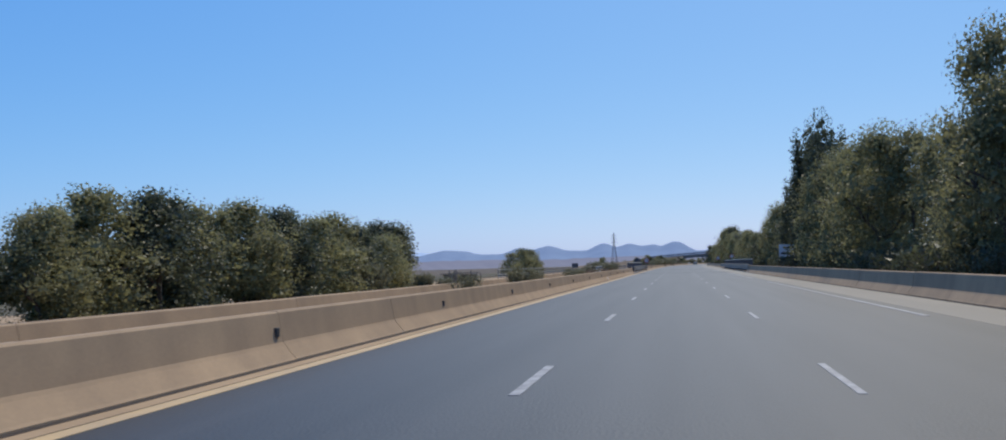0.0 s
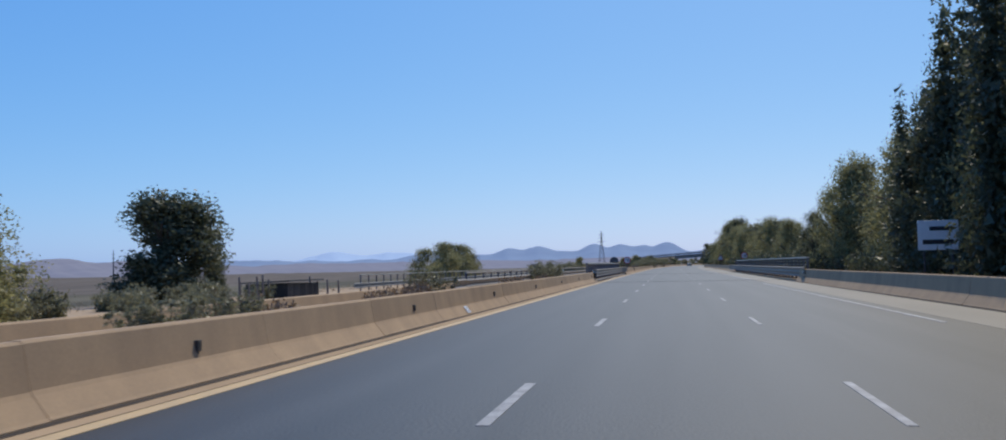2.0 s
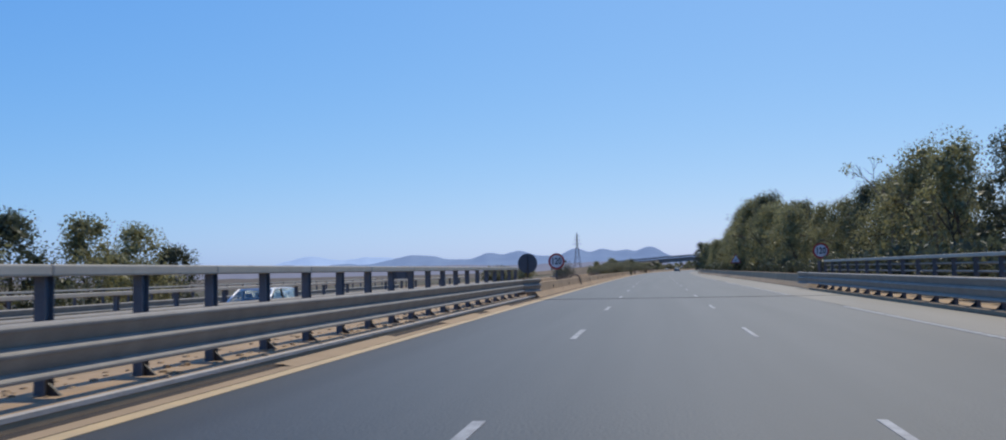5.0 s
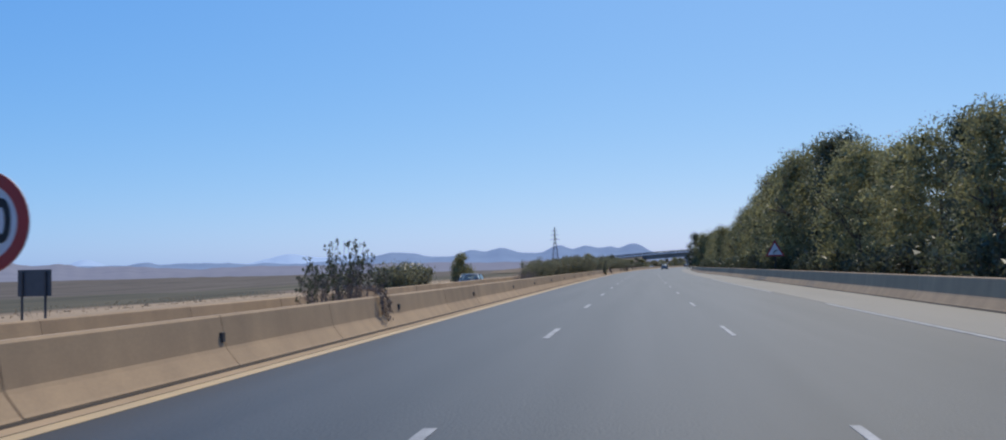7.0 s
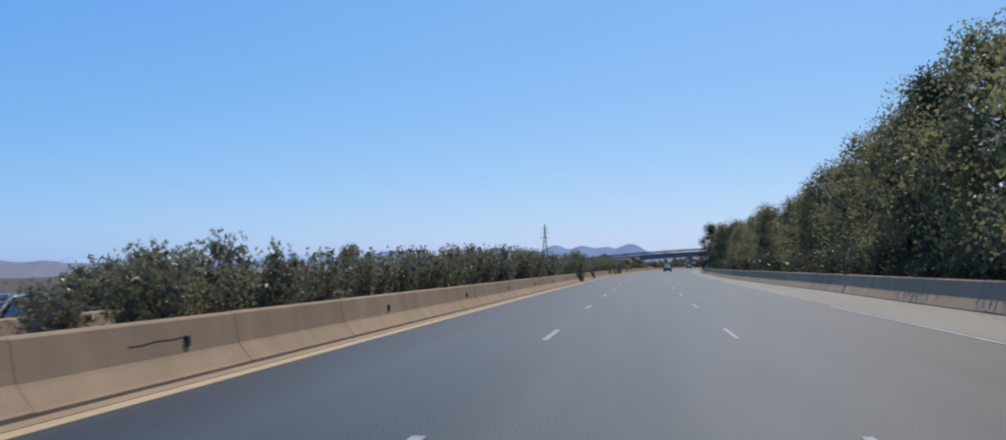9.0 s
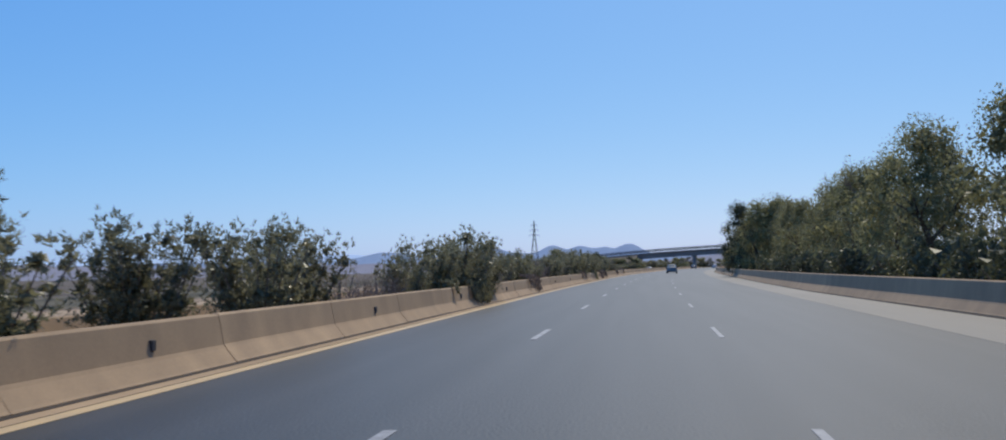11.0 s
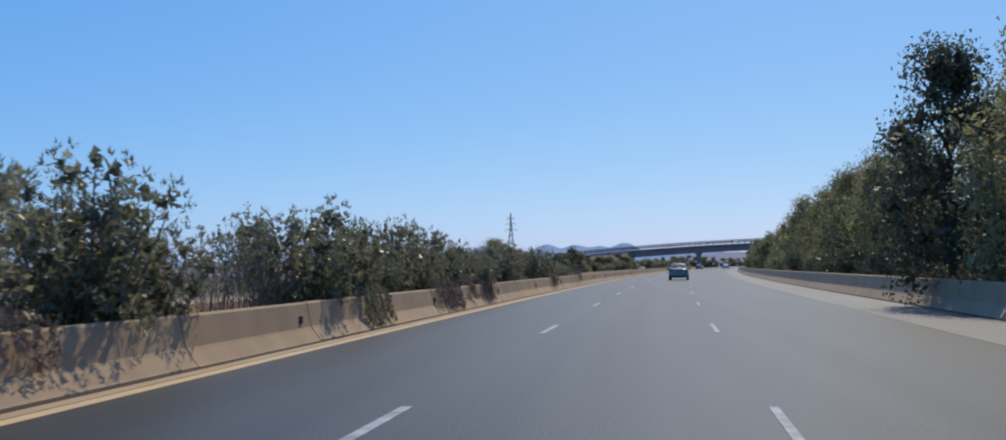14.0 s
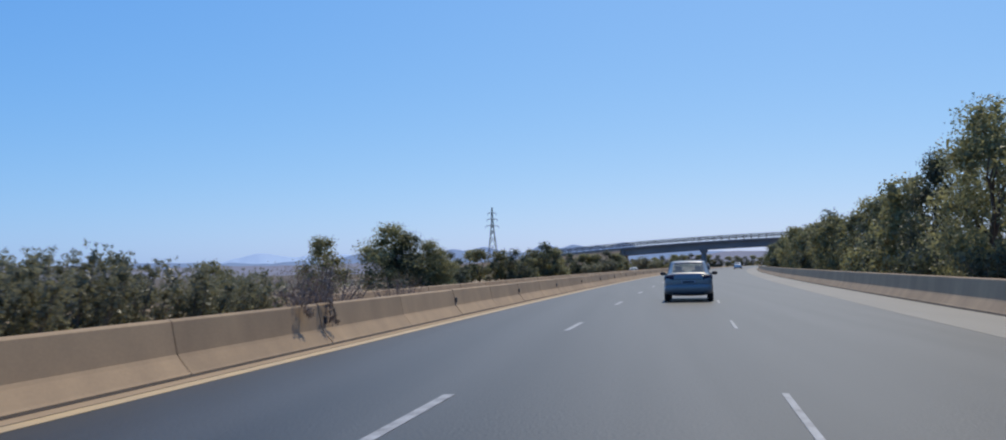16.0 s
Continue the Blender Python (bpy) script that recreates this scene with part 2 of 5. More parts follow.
def field_material():
    """Dry fields: pale straw and brown earth in long plots, with grit."""
    m = material("dry_fields", (0.36, 0.255, 0.155), 0.95, 0, (0.26, 0.18, 0.11), 0.25, 6, 0.4, 0.35, 0.2)
    n, l = m.node_tree.nodes, m.node_tree.links
    b = n["Principled BSDF"]
    geo = n.new("ShaderNodeNewGeometry")
    mp = n.new("ShaderNodeMapping")
    mp.inputs["Scale"].default_value = (0.006, 0.018, 0)
    mp.inputs["Rotation"].default_value = (0, 0, 0.35)
    vor = n.new("ShaderNodeTexVoronoi")
    vor.inputs["Scale"].default_value = 1
    vor.distance = "CHEBYCHEV"
    sep = n.new("ShaderNodeSeparateColor")
    ramp = n.new("ShaderNodeValToRGB")
    ramp.color_ramp.interpolation = "CONSTANT"
    for pos, c in ((0, (0.3, 0.215, 0.13, 1)), (0.3, (0.21, 0.15, 0.105, 1)), (0.5, (0.36, 0.27, 0.165, 1)), (0.72, (0.12, 0.095, 0.07, 1)), (0.85, (0.27, 0.2, 0.14, 1))):
        e = ramp.color_ramp.elements[0] if pos == 0 else ramp.color_ramp.elements.new(pos)
        e.position, e.color = pos, c
    mx = n.new("ShaderNodeMix")
    mx.data_type, mx.inputs[0].default_value = "RGBA", 0.75
    l.new(geo.outputs["Position"], mp.inputs[0])
    l.new(mp.outputs[0], vor.inputs["Vector"])
    l.new(vor.outputs["Color"], sep.inputs[0])
    l.new(sep.outputs[0], ramp.inputs[0])
    l.new(b.inputs["Base Color"].links[0].from_socket, mx.inputs[6])
    l.new(ramp.outputs[0], mx.inputs[7])
    # away from the road a dark green crop, then ploughed mauve-brown land
    xyz, wob = n.new("ShaderNodeSeparateXYZ"), n.new("ShaderNodeTexNoise")
    wob.inputs["Scale"].default_value = 0.03
    l.new(geo.outputs["Position"], xyz.inputs[0])
    l.new(geo.outputs["Position"], wob.inputs["Vector"])
    edge = n.new("ShaderNodeMath")
    edge.operation, edge.inputs[1].default_value = "MULTIPLY_ADD", 26
    l.new(wob.outputs[0], edge.inputs[0])
    l.new(xyz.outputs[0], edge.inputs[2])
    colour = mx.outputs[2]
    for x0, x1, tint, amount in ((-34, -38, (0.065, 0.066, 0.038, 1), 0.8), (-64, -70, (0.135, 0.106, 0.08, 1), 0.85)):
        where, blend = n.new("ShaderNodeMapRange"), n.new("ShaderNodeMix")
        where.inputs["From Min"].default_value, where.inputs["From Max"].default_value = x0, x1
        where.inputs["To Max"].default_value = amount
        blend.data_type, blend.inputs[7].default_value = "RGBA", tint
        l.new(edge.outputs[0], where.inputs[0])
        l.new(where.outputs[0], blend.inputs[0])
        l.new(colour, blend.inputs[6])
        colour = blend.outputs[2]
    # long furrows and strips of stubble beside the road
    stretch, strips, level, shade = (n.new("ShaderNode" + k) for k in ("Mapping", "TexNoise", "MapRange", "HueSaturation"))
    stretch.inputs["Scale"].default_value = (0.16, 0.01, 0)
    strips.inputs["Scale"].default_value, strips.inputs["Detail"].default_value = 1, 5
    level.inputs["From Min"].default_value, level.inputs["From Max"].default_value = 0.35, 0.65
    level.inputs["To Min"].default_value, level.inputs["To Max"].default_value = 0.6, 1.25
    l.new(geo.outputs["Position"], stretch.inputs[0])
    l.new(stretch.outputs[0], strips.inputs["Vector"])
    l.new(strips.outputs[0], level.inputs[0])
    l.new(level.outputs[0], shade.inputs["Value"])
    l.new(colour, shade.inputs["Color"])
    l.new(shade.outputs[0], b.inputs["Base Color"])
    return m


ground = mesh_object("ground", verts, faces, field_material(), smooth=True)
tagged(ground, "dry tan fields with straw and bare earth", "ground", kind="structure")


def ridge(name, radius, depth, peaks, base, mat, label, az0, az1):
    """A range of far hills: peaks as (azimuth, elevation, width) in degrees, as seen from the road."""
    verts, faces = [], []
    n, rows = 1300, 7
    for i in range(n + 1):
        a = az0 + (az1 - az0) * i / n
        top = base + 0.17 + sum((e * math.exp(-((a - c) / w) ** 2)) ** 5 for c, e, w in peaks) ** 0.2
        top += sum(0.05 / f ** 0.9 * noise.noise((a * f, radius, f)) for f in (0.8, 1.7, 3.6, 7.5))
        for r in range(rows + 1):
            f = r / rows
            rad = radius - depth * (1 - f)
            lift = f ** 1.4 * (1 + 0.25 * noise.noise((a * 1.3, f * 3, radius)) * (1 - f) * 2)
            z = -6 + (radius * math.tan(radians(top)) + 6) * lift
            verts.append((math.sin(radians(a)) * rad, 200 + math.cos(radians(a)) * rad, z))
    k = rows + 1
    for i in range(n):
        for r in range(rows):
            faces.append((i * k + r, (i + 1) * k + r, (i + 1) * k + r + 1, i * k + r + 1))
    ob = mesh_object(name, verts, faces, mat, smooth=True)
    return tagged(ob, label, "mountains", kind="structure")


def painted_haze_material(name, base, second, glow):
    # distance haze is painted in: a blue-grey base colour that also glows
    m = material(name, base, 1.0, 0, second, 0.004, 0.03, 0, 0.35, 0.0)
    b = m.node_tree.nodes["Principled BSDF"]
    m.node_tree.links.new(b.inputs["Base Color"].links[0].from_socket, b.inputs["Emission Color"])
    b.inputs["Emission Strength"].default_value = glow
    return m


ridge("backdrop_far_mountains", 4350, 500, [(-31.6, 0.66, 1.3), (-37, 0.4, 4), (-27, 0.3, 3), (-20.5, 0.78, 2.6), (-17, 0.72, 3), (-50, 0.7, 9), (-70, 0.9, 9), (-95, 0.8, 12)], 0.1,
      painted_haze_material("far_haze_mountains", (0.33, 0.42, 0.54), (0.3, 0.39, 0.51), 0.5), "far mountains, haze painted in as pale blue", -120, -8)
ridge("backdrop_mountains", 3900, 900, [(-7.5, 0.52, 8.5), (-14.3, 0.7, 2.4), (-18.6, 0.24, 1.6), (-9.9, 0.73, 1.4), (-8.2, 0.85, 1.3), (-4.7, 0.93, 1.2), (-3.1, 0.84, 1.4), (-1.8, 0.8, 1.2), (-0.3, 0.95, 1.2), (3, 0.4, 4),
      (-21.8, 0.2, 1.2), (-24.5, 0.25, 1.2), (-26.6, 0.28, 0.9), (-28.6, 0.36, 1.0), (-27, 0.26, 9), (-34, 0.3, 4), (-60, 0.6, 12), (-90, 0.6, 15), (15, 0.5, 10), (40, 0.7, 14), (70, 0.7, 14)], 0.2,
      painted_haze_material("haze_mountains", (0.19, 0.25, 0.345), (0.15, 0.2, 0.29), 0.5), "mountain range beyond the plain, haze painted in as blue-grey", -120, 95)
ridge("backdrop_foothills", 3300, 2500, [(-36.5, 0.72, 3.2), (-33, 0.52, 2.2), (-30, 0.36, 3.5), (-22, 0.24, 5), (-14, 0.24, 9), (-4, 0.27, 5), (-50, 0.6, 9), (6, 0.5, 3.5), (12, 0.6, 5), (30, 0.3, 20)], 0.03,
      painted_haze_material("haze_foothills", (0.195, 0.2, 0.238), (0.155, 0.16, 0.195), 0.5), "low foothills, haze painted in as blue-grey", -120, 95)

# ---- road surface and markings ----
road = strip("road", -5.75, 9.5, 0.0, -60, 900, ASPHALT, thick=0.15)
tagged(road, "three-lane dark asphalt motorway carriageway", "road", kind="structure")
other_road = strip("road_opposite", -22.5, -10.2, -0.5, -60, 900, ASPHALT_OLD, thick=0.15)
tagged(other_road, "opposite motorway carriageway of old asphalt", "road", kind="structure")
far_verge = strip("far_verge_ground", -42, -22.45, -1.12, -60, 900, SOIL, drop=-0.56, thick=0.3)
tagged(far_verge, "pale sandy verge beyond the opposite carriageway", "verge", kind="structure")
median = strip("median_ground", -9.2, -6.0, 0.06, -60, 900, SOIL, thick=0.3)
tagged(median, "bare sandy soil between the barriers", "median", kind="structure")
verge = strip("verge_ground", 9.4, 22, 0.05, -60, 900, SOIL, drop=0.2, thick=0.3)
tagged(verge, "dry soil under the roadside trees", "verge", kind="structure")
shoulder = strip("shoulder", 5.98, 9.5, 0.004, -60, 900, SHOULDER, thick=0.02)
tagged(shoulder, "dusty tan hard shoulder", "shoulder", kind="structure")
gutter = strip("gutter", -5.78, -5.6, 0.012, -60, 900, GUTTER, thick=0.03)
tagged(gutter, "dark brown gutter strip at the foot of the barrier", "gutter", kind="structure")
dust = strip("dust_strip", -5.62, -5.36, 0.009, -60, 900, SOIL, thick=0.02)
tagged(dust, "strip of pale dust along the gutter", "gutter", kind="structure")
edge = strip("edge_line", -5.34, -5.12, 0.006, -60, 900, YELLOW, parent=road, label="worn yellow edge line", thick=0.01)
for k in range(-2, 60):
    for u, s0, w in ((-1.75, 12.1, 0.062), (1.75, 12.28, 0.046)):
        s = s0 + 13 * k
        w = 0.036 if u > 0 and s > 390 else w
        strip("lane_dash", u - w, u + w, 0.006, s, s + 2.91, PAINT, road, thick=0.01)
for k in range(-1, 5):
    u = 5.46 if k < 2 else 5.8
    strip("shoulder_line", u, u + 0.13, 0.008, 25.6 + 52 * k, 64.6 + 52 * k, PAINT, road, thick=0.01)
for s in (128.6, 180.3):
    strip("expansion_joint", -5.75, 8.1, 0.011, s - 0.09, s + 0.09, RUBBER, road, label="black rubber bridge joint", thick=0.02)

# ---- concrete barriers, cast in 5 m lengths ----
def right_face(s):
    """How far the foot of the roadside barrier stands from the middle lane's centre."""
    return float(np.interp(s, (0, 121, 191, 230, 290, 340, 400, 450, 700), (7.95, 7.95, 8.55, 8.9, 8.95, 7.85, 8.2, 8.0, 8.0)))


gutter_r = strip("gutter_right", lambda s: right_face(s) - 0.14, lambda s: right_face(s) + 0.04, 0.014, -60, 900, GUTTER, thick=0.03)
tagged(gutter_r, "dark brown gutter strip at the foot of the barrier", "gutter", kind="structure")
PROFILE = [(0.0, -0.05), (0.0, 0.03), (0.03, 0.06), (0.18, 0.26), (0.21, 0.31), (0.29, 0.77), (0.32, 0.8), (0.44, 0.8),
           (0.47, 0.77), (0.55, 0.31), (0.58, 0.26), (0.73, 0.06), (0.76, 0.03), (0.76, -0.05)]


def barrier(name, label, face, sign, runs, top, z=0.0):
    """Its foot stands at u = face; sign -1: it leans away to the left of the road. A run is a row of joints, filled up to lengths of about 5.2 m."""
    ob = thing(name, Matrix.Identity(4), label, "barrier", kind="structure")
    prof = [(sign * x, zz * top / 0.8) for x, zz in PROFILE]
    first = None
    for run in runs:
        for a, b in zip(run, run[1:]):
            count = max(1, round((b - a) / 5.2))
            step = (b - a) / count
            for k in range(count):
                if first is None:
                    seg = first = prism("barrier_segment", prof, 1.0, CONCRETE, ob)
                else:
                    seg = new("barrier_segment", first.data)
                    seg.parent = ob
                s = a + step * k
                foot, turn = (face(s), math.degrees(math.atan2(face(s) - face(s + step), step))) if callable(face) else (face, 0.0)
                seg.matrix_basis = stand(s + 0.006, foot + random.uniform(-0.005, 0.005), z + random.uniform(-0.005, 0.005), turn) @ Matrix.Diagonal((1, step - 0.012, 1, 1))
    return ob


left_barrier = barrier("median_barrier", "sunlit tan concrete safety barrier with dark joints", -5.72, -1,
                       [(-52.6, 10.2, 15.9, 27.4, 37.4, 42.3, 53.7, 64.0, 69.3, 79.6, 84.3, 132.4),
                        (183.4, 187.2, 192.4, 212.1, 218.3, 223.7, 249.9, 317.2, 332.9, 353.5, 358.3, 363.1, 397.0, 417.5, 422.4, 702.3)], 0.75)
barrier("roadside_barrier", "tan concrete barrier with tree shade on it", right_face, 1, [(-49, 121), (191, 701)], 0.83)
barrier("opposite_barrier", "weathered tan concrete barrier of the opposite carriageway", -9.2, -1, [(-52.6, 97.4), (182.4, 702.4)], 0.68, 0.0)


def reflectors(parent, u, sign, spots):
    first = None
    for s in spots:
        if first is None:
            bm = bmesh.new()
            box(bm, -0.03, 0.035, -0.05, 0.05, 0.40, 0.54, 0.01)
            box(bm, -0.04, 0.01, -0.025, 0.025, 0.3, 0.42, 0.006)
            first = part("reflector", bm, DARK_STEEL, parent, "small dark reflector bracket")
            ob = first
        else:
            ob = new("reflector", first.data)
            ob.parent = parent
            ob["label"] = "small dark reflector bracket"
        ob.matrix_basis = stand(s, u, -0.03)


reflectors(left_barrier, -5.95, -1, [15.7 + 10.3 * k for k in range(-3, 12)] + [191.9 + 10.26 * k + (0.6 if k == 3 else 1.2 if k == 4 else 0) for k in range(45)])

# ---- bridge guard rails ----
def wave(z0, z1, waves, depth, sign):
    """A ribbed beam's closed section: rounded lips stand out towards the road, with faces between them that lean out under the next lip."""
    front = []
    for k in range(waves):
        c = z0 + 0.035 + (z1 - z0 - 0.07) * k / (waves - 1)
        front += [(sign * depth * x, c + d) for x, d in ((0.2 if k == 0 else 0.8, -0.05), (0.95, -0.035), (1.0, -0.015), (1.0, 0.0), (0.85, 0.022), (0.1, 0.06 if k < waves - 1 else 0.038))]
    front.append((0.0, z1 + 0.004))
    return front + [(x - sign * 0.012, z) for x, z in reversed(front)]


def guard_rail(name, label, s0, s1, u, sign, top, beam_z, waves, spacing=2.0, thin=(), rail_u=0.45, slim=1.0, flare=0.0, z=0.0):
    """Posts with a ribbed beam on their road side and a top rail; sign: +1 when the road lies to the right of it."""
    ob = thing(name, Matrix.Identity(4), label, "guard rail", kind="structure")
    masters = {}

    def place(kind, make, m):
        if kind not in masters:
            masters[kind] = make()
            o = masters[kind]
        else:
            o = new(kind, masters[kind].data)
            o.parent = ob
            if "label" in masters[kind]:
                o["label"] = masters[kind]["label"]
        o.matrix_basis = m

    def post():
        bm = bmesh.new()
        box(bm, -0.055 * slim, 0.055 * slim, -0.07 * slim, -0.058 * slim, -0.1, top - 0.06)
        box(bm, -0.055 * slim, 0.055 * slim, 0.058 * slim, 0.07 * slim, -0.1, top - 0.06)
        box(bm, -0.012, 0.012, -0.058 * slim, 0.058 * slim, -0.1, top - 0.06)
        return part("post", bm, POST, ob, "grey steel H-section post")

    def foot():
        bm = bmesh.new()
        box(bm, -0.14, 0.14, -0.13, 0.13, 0.0, 0.035, 0.008)
        for dx in (-0.1, 0.1):
            for dy in (-0.09, 0.09):
                bar(bm, (dx, dy, 0.03), (dx, dy, 0.09), 0.02)
        bm2 = [bm.verts.new(v) for v in ((sign * 0.06, -0.02, 0.03), (sign * 0.3, -0.02, 0.03), (sign * 0.06, -0.02, 0.24),
                                         (sign * 0.06, 0.02, 0.03), (sign * 0.3, 0.02, 0.03), (sign * 0.06, 0.02, 0.24))]
        for f in ((0, 1, 2), (5, 4, 3), (0, 3, 4, 1), (1, 4, 5, 2), (2, 5, 3, 0)):
            bm.faces.new([bm2[i] for i in f])
        return part("base_plate", bm, DARK_STEEL, ob)

    def spacer():
        bm = bmesh.new()
        lo = min(sign * 0.05, sign * (rail_u - 0.0))
        hi = max(sign * 0.05, sign * (rail_u - 0.0))
        box(bm, lo, hi, -0.05, 0.05, beam_z[0] + 0.12, beam_z[1] - 0.12, 0.01)
        return part("spacer", bm, DARK_STEEL, ob)

    n = round((s1 - s0) / spacing)
    for i in range(n + 1):
        s = s0 + spacing * i
        place("post", post, stand(s, u, z))
        place("base_plate", foot, stand(s, u, z))
        place("spacer", spacer, stand(s, u, z))
    for i in range(round((s1 - s0 + 2) / 4)):
        s = s0 - 0.8 + 4 * i
        place("rail_beam", lambda: prism("rail_beam", wave(beam_z[0], beam_z[1], waves, 0.11, sign), 4.02, STEEL, ob, "grey ribbed steel beam"),
              stand(s, u + sign * rail_u, z))
    for i in range(n // 2):
        s = s0 + 4 * i

        def top_rail():
            bm = bmesh.new()
            box(bm, -0.09 * slim, 0.09 * slim, 0, 3.99, top - 0.11 * slim, top, 0.02 * slim)
            return part("top_rail", bm, CREAM, ob, "cream painted top rail")

        place("top_rail", top_rail, stand(s, u, z))
        for level in thin:
            bm_name = "middle_rail"

            def middle():
                bm = bmesh.new()
                bar(bm, (0, 0, level), (0, 3.99, level), 0.03)
                return part("middle_rail", bm, STEEL, ob)

            if bm_name + str(level) not in masters:
                masters[bm_name + str(level)] = o = middle()
            else:
                o = new(bm_name, masters[bm_name + str(level)].data)
                o.parent = ob
            o.matrix_basis = stand(s, u + 0.03, z)
    # flared end pieces that lap over the concrete
    ub, last = u + sign * rail_u, s0 - 0.8 + 4 * round((s1 - s0 + 2) / 4)
    angle = math.degrees(math.atan2(flare, 2.3))
    for s, u0, turn in ((s0 - 3.05, ub + sign * flare, angle), (last - 0.05, ub + sign * 0.012, -angle)):
        o = prism("end_piece", wave(beam_z[0] - 0.03, beam_z[1] + 0.02, waves, 0.125, sign), 2.36, STEEL, ob, "flared steel end piece")
        o.matrix_basis = stand(s, u0, z, turn * sign)
    return ob


guard_rail("guard_rail_left", "steel bridge rail with three sunlit ribs, grey posts and cream top rail", 134, 182, -6.72, 1, 1.52, (0.36, 0.93), 3, flare=0.5, slim=1.2)
guard_rail("guard_rail_right", "shaded steel bridge rail with posts and top rail", 121, 191, 8.75, -1, 1.6, (0.34, 0.94), 3, thin=(1.08, 1.32), rail_u=0.4, flare=0.15)
guard_rail("guard_rail_opposite", "thin steel bridge rail of the opposite carriageway", 97, 181, -8.85, 1, 1.14, (0.5, 0.82), 2, slim=0.6, rail_u=0.12)
guard_rail("guard_rail_far", "thin grey steel bridge rail beyond the opposite carriageway", 126, 216, -23.2, 1, 1.45, (0.5, 0.82), 2, slim=0.7, z=-0.5)
kerb = strip("bridge_kerb", -7.6, -5.95, 0.1, 132, 184, CONCRETE, thick=0.16)
tagged(kerb, "pale concrete bridge kerb under the rail posts", "kerb", kind="structure")
# the kerb's sunlit lip is painted on as a paler concrete strip
strip("kerb_edge", -6.06, -5.94, 0.118, 132, 184, KERB, kerb, label="concrete kerb edge, its sunlit lip painted pale", thick=0.05)
kerb2 = strip("bridge_kerb_right", 8.2, 9.4, 0.1, 121, 191, CONCRETE, thick=0.16)
tagged(kerb2, "concrete bridge kerb under the rail posts", "kerb", kind="structure")


def rubble(name, label, spots, low, high, mat, seed):
    """Small broken stones, each an uneven low block."""
    gen = np.random.default_rng(seed)
    verts, faces = [], []
    for s, u, z in spots:
        p, q = at(s, u, z), gen.uniform(low, high)
        turn, flat = gen.uniform(0, 6.28), gen.uniform(0.25, 0.7)
        k = len(verts)
        for h, f in ((-0.15, 1.0), (flat, 0.72)):
            for i in range(5):
                a, r = turn + i * 1.2566, q * f * gen.uniform(0.7, 1.25)
                verts.append((p.x + r * math.cos(a), p.y + r * math.sin(a) * 1.5, p.z + q * h * gen.uniform(0.8, 1.1)))
        faces += [(k + i, k + (i + 1) % 5, k + 5 + (i + 1) % 5, k + 5 + i) for i in range(5)] + [tuple(k + 5 + i for i in range(5))]
    return tagged(mesh_object(name, verts, faces, mat), label, "rubble", kind="stuff")


random.seed(23)
rubble("kerb_rubble", "broken concrete and soil crumbs under the bridge rail", [(random.uniform(132, 184), random.uniform(-7.55, -6.15), 0.1) for _ in range(420)], 0.02, 0.075, SOIL, 31)
rubble("median_rubble", "stones scattered over the median soil", [(random.uniform(183, 470), random.uniform(-9.1, -6.7), 0.06) for _ in range(1500)], 0.03, 0.1, SOIL, 32)
rubble("verge_stones", "stones and clods on the sandy verge", [(random.uniform(60, 300), random.uniform(-40, -23), -1.06 + 0.0) for _ in range(1500)], 0.05, 0.22, SOIL, 33)


def drift(s0, length, wide, seed):
    """A low tongue of blown soil across the edge line."""
    gen = np.random.default_rng(seed)
    n, verts, faces = 26, [], []
    for i in range(n + 1):
        f = i / n
        reach = 0.5 * wide * math.sin(math.pi * f) ** 0.6 * gen.uniform(0.55, 1.0)
        for u, z in ((-5.74, 0.05), (-5.6, 0.04), (-5.52 + reach * 0.5, 0.024), (-5.45 + reach, 0.008)):
            verts.append(at(s0 + length * f, u, z))
        if i:
            k = 4 * i
            faces += [(k - 4 + j, k - 3 + j, k + 1 + j, k + j) for j in range(3)]
    return tagged(mesh_object("soil_drift", verts, faces, SOIL, smooth=True), "pale soil blown over the yellow edge line", "soil", "soil drifts")


for i, (s0, length, wide) in enumerate(((150, 6, 0.3), (161, 5, 0.5), (167.5, 5, 0.4))):
    drift(s0, length, wide, 700 + i)

# ---- vegetation ----
def clone(master, m):
    """A copy at the pose m, whatever the master's own size."""
    return copy_thing(master, m @ Matrix.Diagonal([1 / c for c in master.scale] + [1]))


def leaves(centres, normals, size, slim, gen, droop=0.0):
    """Vertices of one pointed leaf per centre."""
    n = len(centres)
    d = gen.normal(size=(n, 3))
    d[:, 2] -= droop
    d /= np.linalg.norm(d, axis=1)[:, None]
    side = np.cross(d, normals + gen.normal(size=(n, 3)) * 0.6)
    side /= np.linalg.norm(side, axis=1)[:, None] + 1e-9
    ln = (size * gen.uniform(0.6, 1.35, n))[:, None]
    v = np.empty((n, 3, 3))
    v[:, 0] = centres - d * ln * 0.5 + side * ln * slim
    v[:, 1] = centres + d * ln * 0.5
    v[:, 2] = centres - d * ln * 0.5 - side * ln * slim
    return v.reshape(-1, 3)


